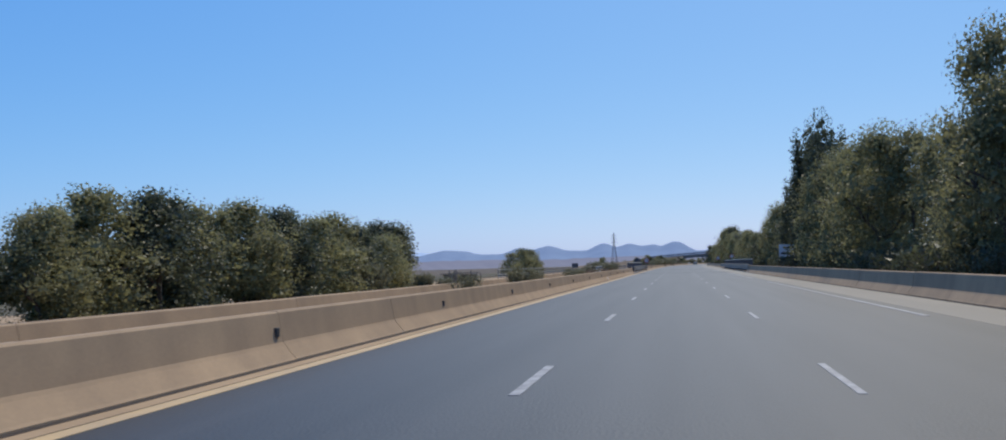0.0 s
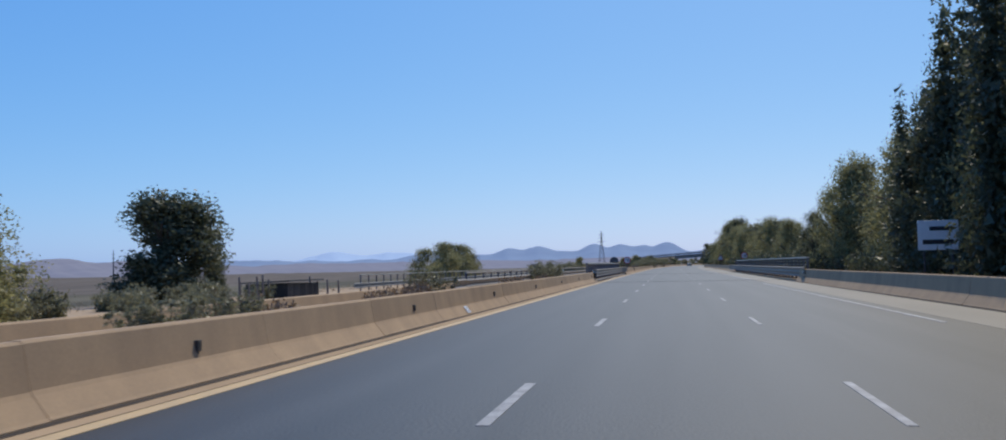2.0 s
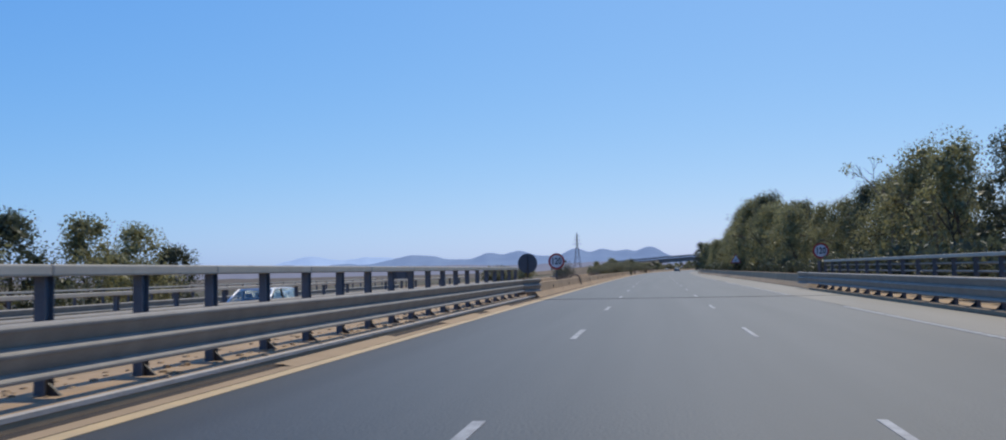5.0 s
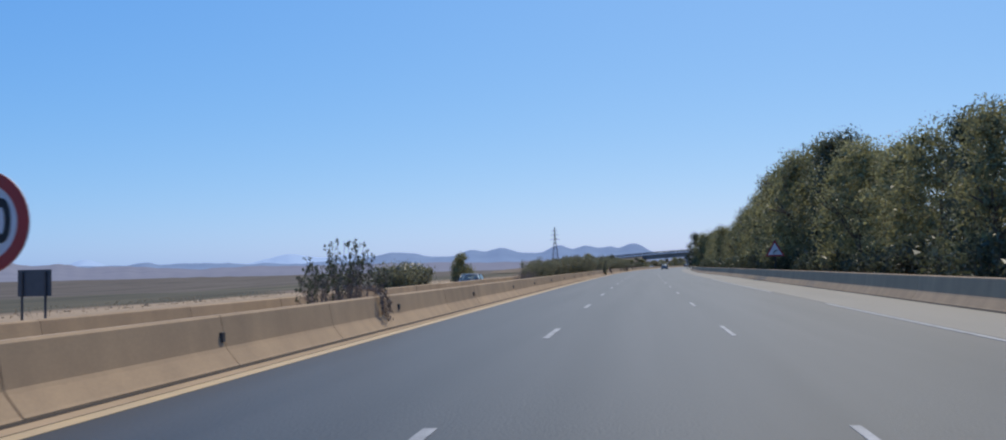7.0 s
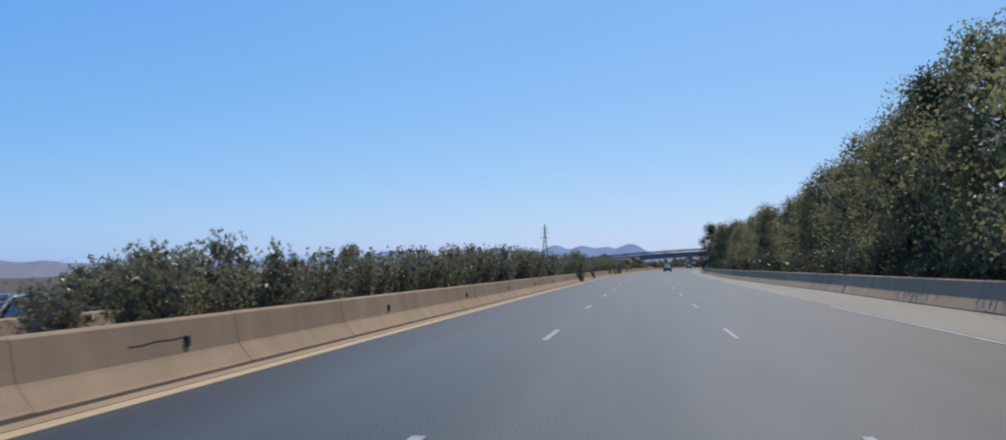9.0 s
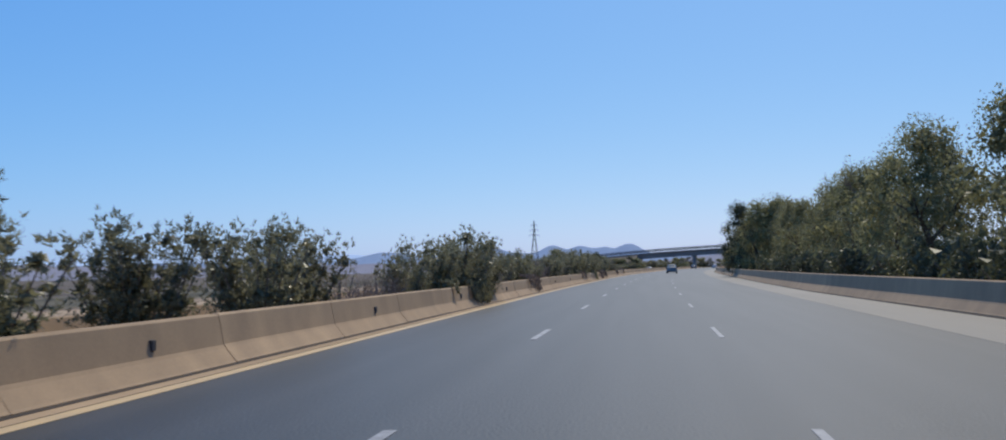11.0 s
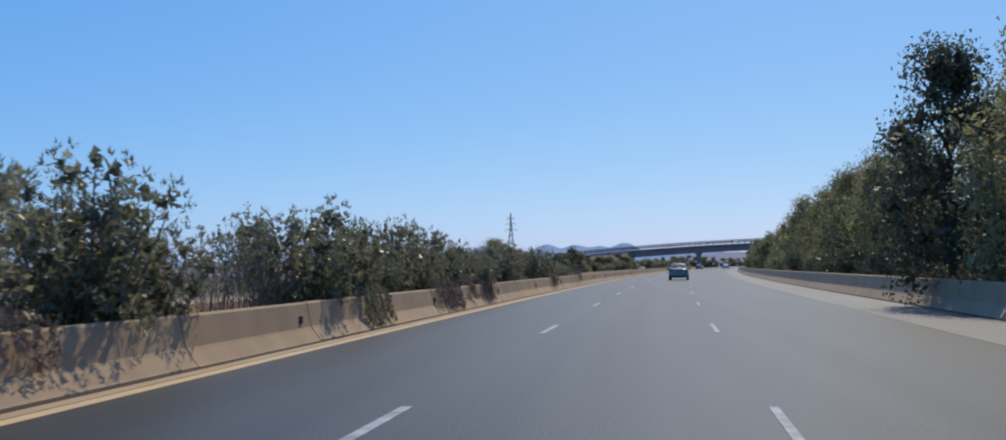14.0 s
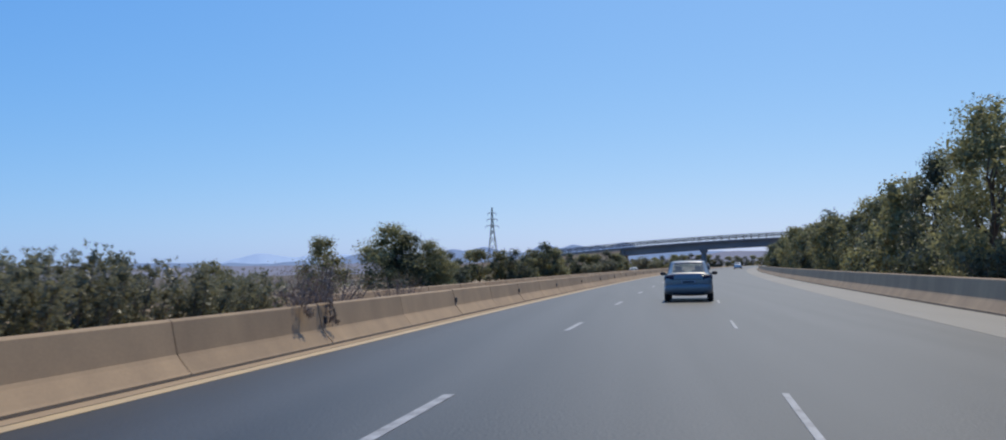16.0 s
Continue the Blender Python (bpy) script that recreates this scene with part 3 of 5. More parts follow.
def crown(name, blobs, count, size, slim, mat, parent, seed, core=0.0, droop=0.0, shell=0.55):
    """Leaves on the shells of the clumps; with a core, larger ones inside them keep daylight from showing through."""
    gen = np.random.default_rng(seed)
    b = np.array(blobs)
    weight = (b[:, 3] * b[:, 5]) / (b[:, 3] * b[:, 5]).sum()
    extra = int(count * core)
    total = count + extra
    pick = gen.choice(len(b), total, p=weight)
    d = gen.normal(size=(total, 3))
    d /= np.linalg.norm(d, axis=1)[:, None]
    r = shell + (1.06 - shell) * gen.uniform(0, 1, total) ** 0.6 + np.abs(gen.normal(0, 0.13, total))
    r[count:] = gen.uniform(0.0, 0.72, extra)
    sizes = np.where(np.arange(total) < count, size, size * 2.3)
    v = leaves(b[pick, :3] + d * r[:, None] * b[pick, 3:], d, sizes, slim, gen, droop)
    keep = v.reshape(-1, 3, 3)[:, :, 2].min(axis=1) > 0.03
    v = v.reshape(-1, 3, 3)[keep].reshape(-1, 3)
    return mesh_object(name, v.tolist(), np.arange(len(v)).reshape(-1, 3).tolist(), mat, parent)


def rosettes(name, blobs, count, size, slim, mat, parent, seed, leaf_count=9):
    """Whorls of narrow leaves at the twig ends, turned outwards and up, over a shaded inside of broader leaves."""
    gen = np.random.default_rng(seed)
    b = np.array(blobs)
    weight = (b[:, 3] * b[:, 5]) / (b[:, 3] * b[:, 5]).sum()
    pick = gen.choice(len(b), count, p=weight)
    d = gen.normal(size=(count, 3))
    d[:, 2] += 0.25
    d /= np.linalg.norm(d, axis=1)[:, None]
    r = 0.45 + 0.6 * gen.uniform(0, 1, count) ** 0.55 + np.abs(gen.normal(0, 0.16, count))
    heart = np.repeat(b[pick, :3] + d * r[:, None] * b[pick, 3:], leaf_count, axis=0)
    n = len(heart)
    axis = np.repeat(d * 0.7 + np.array((0, 0, 0.75)), leaf_count, axis=0)
    way = gen.normal(size=(n, 3)) * 0.75 + axis
    way /= np.linalg.norm(way, axis=1)[:, None]
    side = np.cross(way, gen.normal(size=(n, 3)) + np.array((0, 0, 1.2)))
    side /= np.linalg.norm(side, axis=1)[:, None] + 1e-9
    ln = (size * gen.uniform(0.65, 1.3, n))[:, None]
    start = heart + gen.normal(0, size * 0.22, (n, 3))
    v = np.empty((n, 3, 3))
    v[:, 0] = start + way * ln * 0.3 + side * ln * slim
    v[:, 1] = start + way * ln
    v[:, 2] = start + way * ln * 0.12 - side * ln * slim * 0.6
    inner = int(count * 2)
    pick = gen.choice(len(b), inner, p=weight)
    d = gen.normal(size=(inner, 3))
    d /= np.linalg.norm(d, axis=1)[:, None]
    w = leaves(b[pick, :3] + d * gen.uniform(0, 0.55, inner)[:, None] * b[pick, 3:], d, size * 1.5, 0.3, gen, -0.3)
    v = np.concatenate([v, w.reshape(-1, 3, 3)])
    v = v[v[:, :, 2].min(axis=1) > 0.03].reshape(-1, 3)
    return mesh_object(name, v.tolist(), np.arange(len(v)).reshape(-1, 3).tolist(), mat, parent)


def branching(bm, base, way, length, radius, depth, gen, tips, spread=0.55, split=3):
    """Forking limbs from base; the ends of the last twigs go to tips."""
    mid = base + way * length * 0.5 + Vector(gen.normal(0, length * 0.04, 3))
    end = base + way * length + Vector(gen.normal(0, length * 0.06, 3))
    bar(bm, base, mid, radius, radius * 0.8, 4)
    bar(bm, mid, end, radius * 0.8, radius * 0.6, 4)
    if depth == 0:
        tips.append(end)
        return
    for _ in range(split if depth > 1 else split + 1):
        w = (way + Vector(gen.normal(0, spread, 3)) + Vector((0, 0, 0.15))).normalized()
        branching(bm, mid.lerp(end, float(gen.uniform(0.3, 1))), w, length * float(gen.uniform(0.55, 0.8)), radius * 0.6, depth - 1, gen, tips, spread, split)


def broad_tree(seed, height, width, mat, label, m, group="", size=0.118, count=8600, name="tree", low=0.05, slim=0.38, droop=0.3, clumps=60, core=0.22):
    """A full-leaved tree: a short forked trunk and a crown of many uneven clumps down to near the ground."""
    gen = np.random.default_rng(seed)
    ob = thing(name, m, label, "tree", group)
    bm = bmesh.new()
    tips = []
    branching(bm, Vector((0, 0, -0.3)), Vector((0, 0, 1)), height * 0.35, 0.02 * height, 2, gen, tips, 0.45)
    part("trunk", bm, BARK, ob)
    blobs = []
    for i in range(clumps):
        f = gen.uniform(0, 1)
        z = height * (low + (0.93 - low) * f)
        env = width * (0.55 + 0.45 * math.sin(math.pi * min(1, f * 0.85 + 0.18))) * (1 - 0.55 * max(0, f - 0.6) / 0.4)
        a = gen.uniform(0, 2 * math.pi)
        rr = env * math.sqrt(gen.uniform(0.05, 1)) * 0.75
        q = width * gen.uniform(0.18, 0.38)
        blobs.append((rr * math.cos(a), rr * math.sin(a), min(z, height - q * 0.8), q, q, q * gen.uniform(0.7, 1.1)))
    crown("crown", blobs, count, size, slim, mat, ob, seed + 1, core, droop)
    return ob


def spire_tree(seed, height, mat, label, m, group="", count=5200, columns=5, reach=1.5):
    """Several dark upright plumes side by side, as poplars and cypresses grow."""
    gen = np.random.default_rng(seed)
    ob = thing("tall_tree", m, label, "tree", group)
    bm = bmesh.new()
    bar(bm, (0, 0, -0.3), (0, 0, height * 0.5), 0.2, 0.1, 8)
    part("trunk", bm, BARK, ob)
    blobs = []
    for c in range(columns):
        a, top = gen.uniform(0, 6.28), height * (1 if c == 0 else gen.uniform(0.7, 0.95))
        x, y = (0, 0) if c == 0 else (reach * math.cos(a), reach * math.sin(a))
        for k in range(15):
            f = k / 14
            q = 0.95 * (1.15 - 0.8 * f ** 1.5) * gen.uniform(0.75, 1.1)
            blobs.append((x + gen.normal(0, 0.16) * (1.2 - f), y + gen.normal(0, 0.16) * (1.2 - f), 0.8 + (top - 1.3) * f, q, q, q * 1.7))
    crown("crown", blobs, count * 2, 0.19, 0.28, mat, ob, seed + 1, 0.2, -0.6, 0.3)
    return ob


def shrub(seed, height, width, mat, label, m, group="", count=9000, size=0.088, name="shrub", dry=0.0, slim=0.24, whorls=0):
    """An oleander-like bush of upright stems with narrow leaves, some of them hanging over."""
    gen = np.random.default_rng(seed)
    ob = thing(name, m, label, "shrub", group)
    bm = bmesh.new()
    blobs = []
    for i in range(22):
        a, r = gen.uniform(0, 6.28), width * math.sqrt(gen.uniform(0.03, 1)) * 0.8
        top = height * gen.uniform(0.72, 1.0) * (1 - 0.35 * (r / width) ** 2)
        end = Vector((r * math.cos(a), r * math.sin(a), top * 0.9))
        bar(bm, (end.x * 0.25, end.y * 0.25, -0.05), end, 0.025, 0.008, 5)
        for k in range(4):
            f = 0.2 + 0.75 * k / 3
            q = width * gen.uniform(0.17, 0.29) * (1.1 - 0.35 * f)
            blobs.append((end.x * (0.35 + 0.65 * f), end.y * (0.35 + 0.65 * f), max(q * 0.7, top * f), q, q, q * gen.uniform(0.8, 1.2)))
    part("stem", bm, TWIG, ob)
    if whorls:
        rosettes("foliage", blobs, whorls, 0.088, 0.2, mat, ob, seed + 3)
    else:
        crown("foliage", blobs, count, size, slim, mat, ob, seed + 3, 0 if dry else 0.2, -0.3, 0.35)
    return ob


def bare_shrub(seed, height, label, m, group="", name="bare_shrub"):
    """Leafless forking stems."""
    gen = np.random.default_rng(seed)
    ob = thing(name, m, label, "shrub", group)
    bm = bmesh.new()
    for i in range(17):
        a = i * 0.57 + gen.uniform(0, 0.5)
        w = Vector((math.cos(a) * 0.42, math.sin(a) * 0.42, 1)).normalized()
        branching(bm, Vector((0, 0, -0.05)), w, height * float(gen.uniform(0.36, 0.48)), 0.021, 3, gen, [], 0.5, 2)
    part("stem", bm, TWIG, ob)
    return ob


def tufted_shrub(seed, height, width, mat, label, m, group="", stems=44):
    """Thin upright stems, nearly bare, each with small leaf tufts on its upper twigs."""
    gen = np.random.default_rng(seed)
    ob = thing("bare_shrub", m, label, "shrub", group)
    bm, blobs = bmesh.new(), []
    for i in range(stems):
        a, r = gen.uniform(0, 6.28), width * math.sqrt(gen.uniform(0.02, 1))
        out = Vector((math.cos(a), math.sin(a), 0))
        top = height * gen.uniform(0.7, 1.0) * (1 - 0.22 * (r / width) ** 2)
        points = [out * (0.15 + 0.1 * r), out * r * 0.5 + Vector((0, 0, top * 0.42)), out * r * 0.85 + Vector((0, 0, top * 0.75)), out * r + Vector((0, 0, top))]
        for k in range(3):
            points[k + 1] += Vector(gen.normal(0, 0.035, 3))
            bar(bm, points[k], points[k + 1], 0.011 - 0.003 * k, 0.008 - 0.002 * k, 4)
        blobs.append((*points[3], 0.04, 0.04, 0.055))
        for k in range(4):
            start = points[2].lerp(points[3], float(gen.uniform(-0.8, 0.8)))
            end = start + Vector((gen.normal(0, 0.1), gen.normal(0, 0.1), gen.uniform(0.06, 0.24)))
            bar(bm, start, end, 0.005, 0.004, 4)
            blobs.append((*end, 0.03, 0.03, 0.045))
    part("stem", bm, TWIG, ob)
    crown("foliage", blobs, len(blobs) * 8, 0.058, 0.28, mat, ob, seed + 2, 0, -0.5, 0.1)
    return ob


random.seed(11)
# roadside trees on the right: height along the road
TREE_S = (-40, 36, 44, 55, 66, 78, 88, 96, 104, 126, 132, 137, 150, 160, 174, 186, 200, 213, 226, 244, 256, 266, 282, 300, 320, 334, 350, 366, 380, 392, 404, 412, 420, 436, 450, 462, 474, 490, 510, 860)
TREE_Z = (8.8, 8.8, 7.2, 7.6, 8.6, 8.6, 9.2, 9.0, 8.6, 7.9, 5.6, 3.4, 3.6, 5.4, 6.2, 6.5, 6.1, 5.8, 6.8, 7.5, 9.5, 10.2, 9.9, 8.6, 7.0, 6.2, 6.8, 5.9, 6.4, 7.0, 8.3, 7.8, 7.1, 7.5, 7.2, 7.3, 5.9, 4.8, 5.2, 5.0)
masters, light = [], []
LABELS = ("dense green roadside tree with drooping leaves", "broad dusty green roadside tree, thick to the ground",
          "dark green bushy tree behind the barrier", "loose-crowned green tree beside the road", "olive-green thick tree behind the barrier")
k, s = 0, 14.0
while s < 860:
    hgt = float(np.interp(s, TREE_S, TREE_Z)) * random.uniform(1.02, 1.13)
    u = 12.9 + random.uniform(-0.6, 0.9) - (0.9 if k % 4 == 1 else 0) + (0.4 if hgt > 8 else 0)
    if any(a < s < b for a, b in ((188, 207), (254, 266), (84, 97))):
        u = max(u, 13.6)
    i = k % 5
    mat = (LEAF, LEAF, LEAF_DARK, LEAF, LEAF)[i]
    m = stand(s, u, 0, random.uniform(0, 360), hgt / 8 if hgt > 5 else 5 / 8, 1.0 if hgt > 5 else hgt / 5)
    if len(masters) < 5:
        masters.append(broad_tree(100 + 7 * i, 8.0, (2.7, 3.0, 2.5, 2.8, 3.0)[i], mat, LABELS[i], m, "row of roadside trees", droop=(0.5, 0.2, 0.0, 0.6, 0.3)[i]))
    elif s > 472:
        if len(light) < 3:
            light.append(broad_tree(150 + 5 * len(light), 8.0, 3.6, (LEAF, LEAF_DARK, LEAF)[len(light)], LABELS[(1, 2, 4)[len(light)]], m, "row of roadside trees", 0.27, 3200, droop=0.2, clumps=26))
        else:
            clone(light[k % 3], m)
    else:
        clone(masters[i], m)
    s += random.uniform(4.7, 5.9) * (1 if hgt > 5 else 0.8)
    k += 1
clone(masters[2], stand(400.3, 9.2, 0, 40, 8.3 / 8, 1.0))
clone(masters[0], stand(396.2, 10.5, 0, 130, 8.2 / 8, 1.0))
clone(masters[4], stand(42.6, 12.6, 0, 200, 8.6 / 8, 1.28))
for i, (s, u, h) in enumerate(((62, 11.6, 9.4), (70, 11.5, 9.3), (75.5, 11.3, 8.8), (80.5, 11.2, 8.2))):
    clone(masters[(1, 0, 3, 1)[i]], stand(s, u, 0, 80 * i, h / 8, 1.0))
clone(masters[0], stand(127.5, 11.6, 0, 60, 6.9 / 8, 1.0))
clone(masters[2], stand(130.6, 10.7, 0, 20, 5.2 / 8, 1.0))
clone(masters[3], stand(123.0, 12.4, 0, 150, 8.3 / 8, 1.0))
# a second row behind it
s = 20.0
while s < 640:
    hgt = float(np.interp(s, TREE_S, TREE_Z)) * random.uniform(0.8, 0.95)
    if hgt > 4.5:
        clone(light[random.randrange(3)], stand(s, 16.5 + random.uniform(-1, 1.5), 0, random.uniform(0, 360), hgt / 8))
    s += random.uniform(15, 22)
for i, (s, h) in enumerate(((191, 5.6), (196, 5.6), (201, 5.4), (206, 5.4), (256, 8.0), (260, 8.4), (264.5, 8.6), (269, 8.4), (86, 8.4), (91, 8.4), (96, 8.0))):
    clone(light[i % 3], stand(s, 16.2, 0, 40 * i, h / 8, 1.0))
# undergrowth along the back of the barrier
under = None
s = 22.0
while s < 474:
    clear = any(a < s < b for a, b in ((188, 205), (254, 265), (84, 97)))
    m = stand(s, (12.2 if clear else 11.2) + random.uniform(-0.4, 0.5), 0.02, random.uniform(0, 360), random.uniform(0.85, 1.25))
    if under is None:
        under = shrub(601, 1.9, 1.7, LEAF_DARK, "dense undergrowth bush behind the roadside barrier", m, "undergrowth", 2200, 0.14, "undergrowth_bush", 0, 0.28)
    else:
        clone(under, m)
    s += random.uniform(3.2, 4.6) * (1 if s < 440 else 1.6)
# tall dark spires
tall = None
for s, u, h in ((82, 12.3, 12.8), (86.5, 12.4, 14.4), (90.5, 12.5, 14.9), (94.5, 12.6, 14.9), (98.5, 12.6, 15.0), (102.5, 12.7, 13.6), (106, 12.7, 11.2)):
    m = stand(s, u, 0, random.uniform(0, 360), h / 12.5)
    if tall is None:
        tall = spire_tree(31, 12.5, LEAF_DARK, "tall dark spire-crowned tree above the roadside row", m, "tall dark trees")
    else:
        clone(tall, m)
# bare-topped trees over the row
for i, (s, u, h) in enumerate(((190, 12.5, 7.2), (184, 13, 6.6), (268, 12.5, 10.2), (346, 12.2, 7.2), (361, 12.5, 7.0))):
    gen = np.random.default_rng(70 + i)
    ob = thing("bare_tree", stand(s, u, 0), "half-bare grey tree with thin twigs", "tree", "half-bare trees")
    bm = bmesh.new()
    tips = []
    branching(bm, Vector((0, 0, -0.2)), Vector((0, 0, 1)), h * 0.42, 0.11, 4, gen, tips, 0.42, 3)
    part("trunk", bm, TWIG, ob)
    crown("crown", [(t.x, t.y, t.z, 0.25, 0.25, 0.25) for t in tips[::2]], 700, 0.16, 0.25, LEAF, ob, 80 + i, 0, 0, 0.2)

# trees beyond the opposite carriageway
medium = []
for i, (s, u, h) in enumerate(((20, -29, 5.6), (27, -27, 5.4), (33, -27, 4.6), (38, -26, 4.6), (43, -27, 5.9), (48, -26.5, 6.6), (53, -28, 6.2), (58, -26.5, 6.2), (64, -27, 6.6), (69, -26, 6.0),
                               (74, -26.5, 6.2), (79, -27, 6.0), (84, -26, 4.8), (88, -26.5, 5.0), (60, -34, 6.0), (75, -33, 5.6), (92, -29, 3.2), (10, -30, 6))):
    m = stand(s, u, -0.9, random.uniform(0, 360), (h + 0.9) / 8 * 1.2, 0.78)
    if len(medium) < 3:
        medium.append(broad_tree(170 + 5 * i, 8.0, 3.5, (LEAF, LEAF, LEAF_DARK)[i], LABELS[(1, 3, 4)[i]], m, "trees beyond the motorway", 0.165, 7400, droop=0.2, clumps=44))
    else:
        clone(medium[i % 3], m)
dark = broad_tree(61, 8.0, 3.3, LEAF_DARK, "single dark irregular tree beyond the motorway", stand(125.3, -38.5, -1.0, 40, 1.72, 0.66), "", 0.19, 14000, "lone_tree", 0.06, 0.36, 0.1, 40, 0.25)
for i, (s, u, h) in enumerate(((23.5, -27.5, 5.4), (30, -29, 5.0), (35.5, -28, 4.6), (40.5, -27.5, 5.2), (45.5, -28.5, 6.0), (50.5, -28, 6.2), (55.5, -27.5, 6.0), (61, -28.5, 6.2), (66.5, -28, 6.1),
                               (71.5, -28, 5.9), (76.5, -28, 5.9), (81.5, -28, 5.4), (86, -28, 4.7), (90, -27.5, 4.2))):
    clone(medium[i % 3], stand(s, u, -0.9, random.uniform(0, 360), (h + 0.9) / 8 * 1.15, 0.8))
for i, (s, u, h) in enumerate(((324, -26, 4.0), (329, -27, 3.6))):
    clone(light[i % 3], stand(s, u, -1.0, random.uniform(0, 360), (h + 1) / 8 * 0.9, 1.1))
for i, (s, u, h) in enumerate(((164, -28, 3.8), (169, -27, 4.4), (174, -27.5, 4.7), (179, -27.2, 4.6), (184, -27.4, 4.2), (189, -28, 3.5))):
    clone(medium[i % 3], stand(s, u, -1.0, random.uniform(0, 360), (h + 1) / 8 * 1.15, 0.87))
clone(tall, stand(131.8, -38.5, -1.0, 70, 0.62, 0.7))
# scrub along the far verge
first = None
for i in range(26):
    s, u, h = random.uniform(84, 118), random.uniform(-33, -25), random.uniform(1.2, 2.2)
    m = stand(s, u, -1.1, random.uniform(0, 360), h / 2.0)
    if first is None:
        first = shrub(201, 2.0, 1.5, LEAF_GREY, "grey-green scrub on the far verge", m, "verge scrub", 2200, 0.15, "scrub_bush", 0, 0.22)
    else:
        clone(first, m)

for i in range(12):
    clone(first, stand(72 + 0.8 * i, -25.4 + random.uniform(-0.5, 0.5), -1.0, random.uniform(0, 360), random.uniform(1.2, 1.7)))
for s, u, h in ((281, -23.5, 1.6), (283, -24, 2.1), (285, -23.8, 2.2), (287, -24.5, 2.3), (290, -24.3, 2.2), (292.5, -24.8, 2.1), (294.5, -25, 1.7), (284, -25.5, 2.3)):
    clone(first, stand(s, u, -1.0, random.uniform(0, 360), (h + 1) / 2.0))

# shrubs in the median
shrubs = []


def median_shrub(s, h, u=-7.35, wide=1.0, kind=None):
    i = (len(shrubs) if len(shrubs) < 4 else random.randrange(4)) if kind is None else kind
    m = stand(s, u + random.uniform(-0.25, 0.25), 0.05, random.uniform(0, 360), h / 2.4 * wide, 1 / wide)
    if len(shrubs) < 4:
        shrubs.append(shrub(300 + 9 * len(shrubs), 2.4, (1.5, 1.35, 1.65, 1.4)[len(shrubs)], LEAF_GREY,
                            "grey-green oleander bush leaning over the barrier", m, "median bushes", whorls=1350))
    else:
        clone(shrubs[i], m)


for s, h in ((253, 1.3), (254.6, 1.75), (256.4, 2.0), (258.3, 2.0), (260.4, 1.6), (263, 1.85), (266, 1.9), (269.5, 2.0), (273, 2.1), (276.5, 2.2), (280, 2.3), (283.5, 2.4), (287, 2.4), (291, 2.5), (295, 2.5),
             (299, 2.6), (303, 2.6), (307, 2.4), (311, 2.5), (313.5, 2.4), (322, 2.0), (325.5, 2.5), (328.5, 2.9), (330.8, 2.75), (332.2, 2.25),
             (343.2, 1.9), (344.5, 2.25), (346, 2.4), (347.6, 2.3), (349.2, 1.95), (351.4, 1.8), (353.4, 1.7), (360.6, 2.2), (362.6, 2.1), (365, 2.0), (372.3, 2.3), (375.5, 2.5), (379, 3.0), (381.3, 3.0),
             (382.7, 2.2), (389.3, 2.9), (391.3, 2.7), (394.6, 1.9), (396.4, 2.9), (398, 2.2), (399.6, 2.8), (401.6, 2.45), (403.4, 2.3), (405.7, 2.3), (408.2, 2.1), (413.5, 2.45), (415, 2.3), (423.5, 2.3), (427, 2.55), (429.8, 1.75), (431.2, 1.7), (432.5, 1.75), (433.8, 1.65), (435.2, 1.55), (436.6, 1.45), (438, 1.4)):
    over_edge = any(a < s < b for a, b in ((326, 335), (380, 394), (404.5, 408)))
    median_shrub(s, h, -6.8 if over_edge else -7.25)
for s, h, u in ((47.4, 1.3, -7.7), (49, 1.35, -7.8), (57, 1.1, -8.3), (85.4, 1.25, -7.3), (68.6, 1.15, -7.5), (70.3, 1.1, -7.4), (416.6, 0.95, -7.2), (418.2, 1.05, -7.3), (419.9, 1.0, -7.2), (115.5, 1.5, -8), (118.5, 1.7, -8.1), (121, 1.5, -8), (39.5, 1.05, -8.6)):
    median_shrub(s, h, u, 1.3)
withered = shrub(351, 1.7, 1.4, LEAF_DRY, "withered brown bush in the median", stand(441, -7.3, 0.05, 20), "withered bushes", 3600, 0.05, "dry_bush", 1)
for s, h in ((440, 1.4), (316.5, 1.5), (318.6, 1.3), (320.2, 1.4), (355.5, 1.5), (363, 1.6), (338, 1.3), (249.5, 1.2), (251, 1.3), (442, 1.5), (447, 1.3), (352, 1.7), (354, 1.4), (357.3, 1.6), (336.5, 1.2), (340, 1.5), (350.4, 1.5)):
    clone(withered, stand(s, -7.3, 0.05, random.uniform(0, 360), h / 1.7))
weed = shrub(361, 1.1, 0.55, LEAF_STRAW, "dead brown weed in the median", stand(71.6, -7.2, 0.05), "dead weeds", 260, 0.12, "dead_weed", 1)
for s, h, u in ((72.4, 0.95, -7.0), (71.0, 1.0, -7.4), (78.4, 0.9, -7.2), (79.4, 1.0, -7.3), (80.7, 1.0, -7.1), (81.2, 0.95, -7.4), (82.0, 1.05, -7.2), (82.9, 1.0, -7.1), (83.4, 1.1, -7.4),
                (97.2, 0.95, -7.2), (98.6, 1.0, -7.3), (99.8, 0.9, -7.1), (101.2, 1.0, -7.3), (109, 0.9, -7.2), (111, 1.0, -7.3), (186.6, 1.1, -7.1), (188.4, 1.05, -7.2), (189.6, 1.1, -7.0), (190.6, 1.0, -7.2)):
    clone(weed, stand(s, u, 0.05, random.uniform(0, 360), h / 1.1))


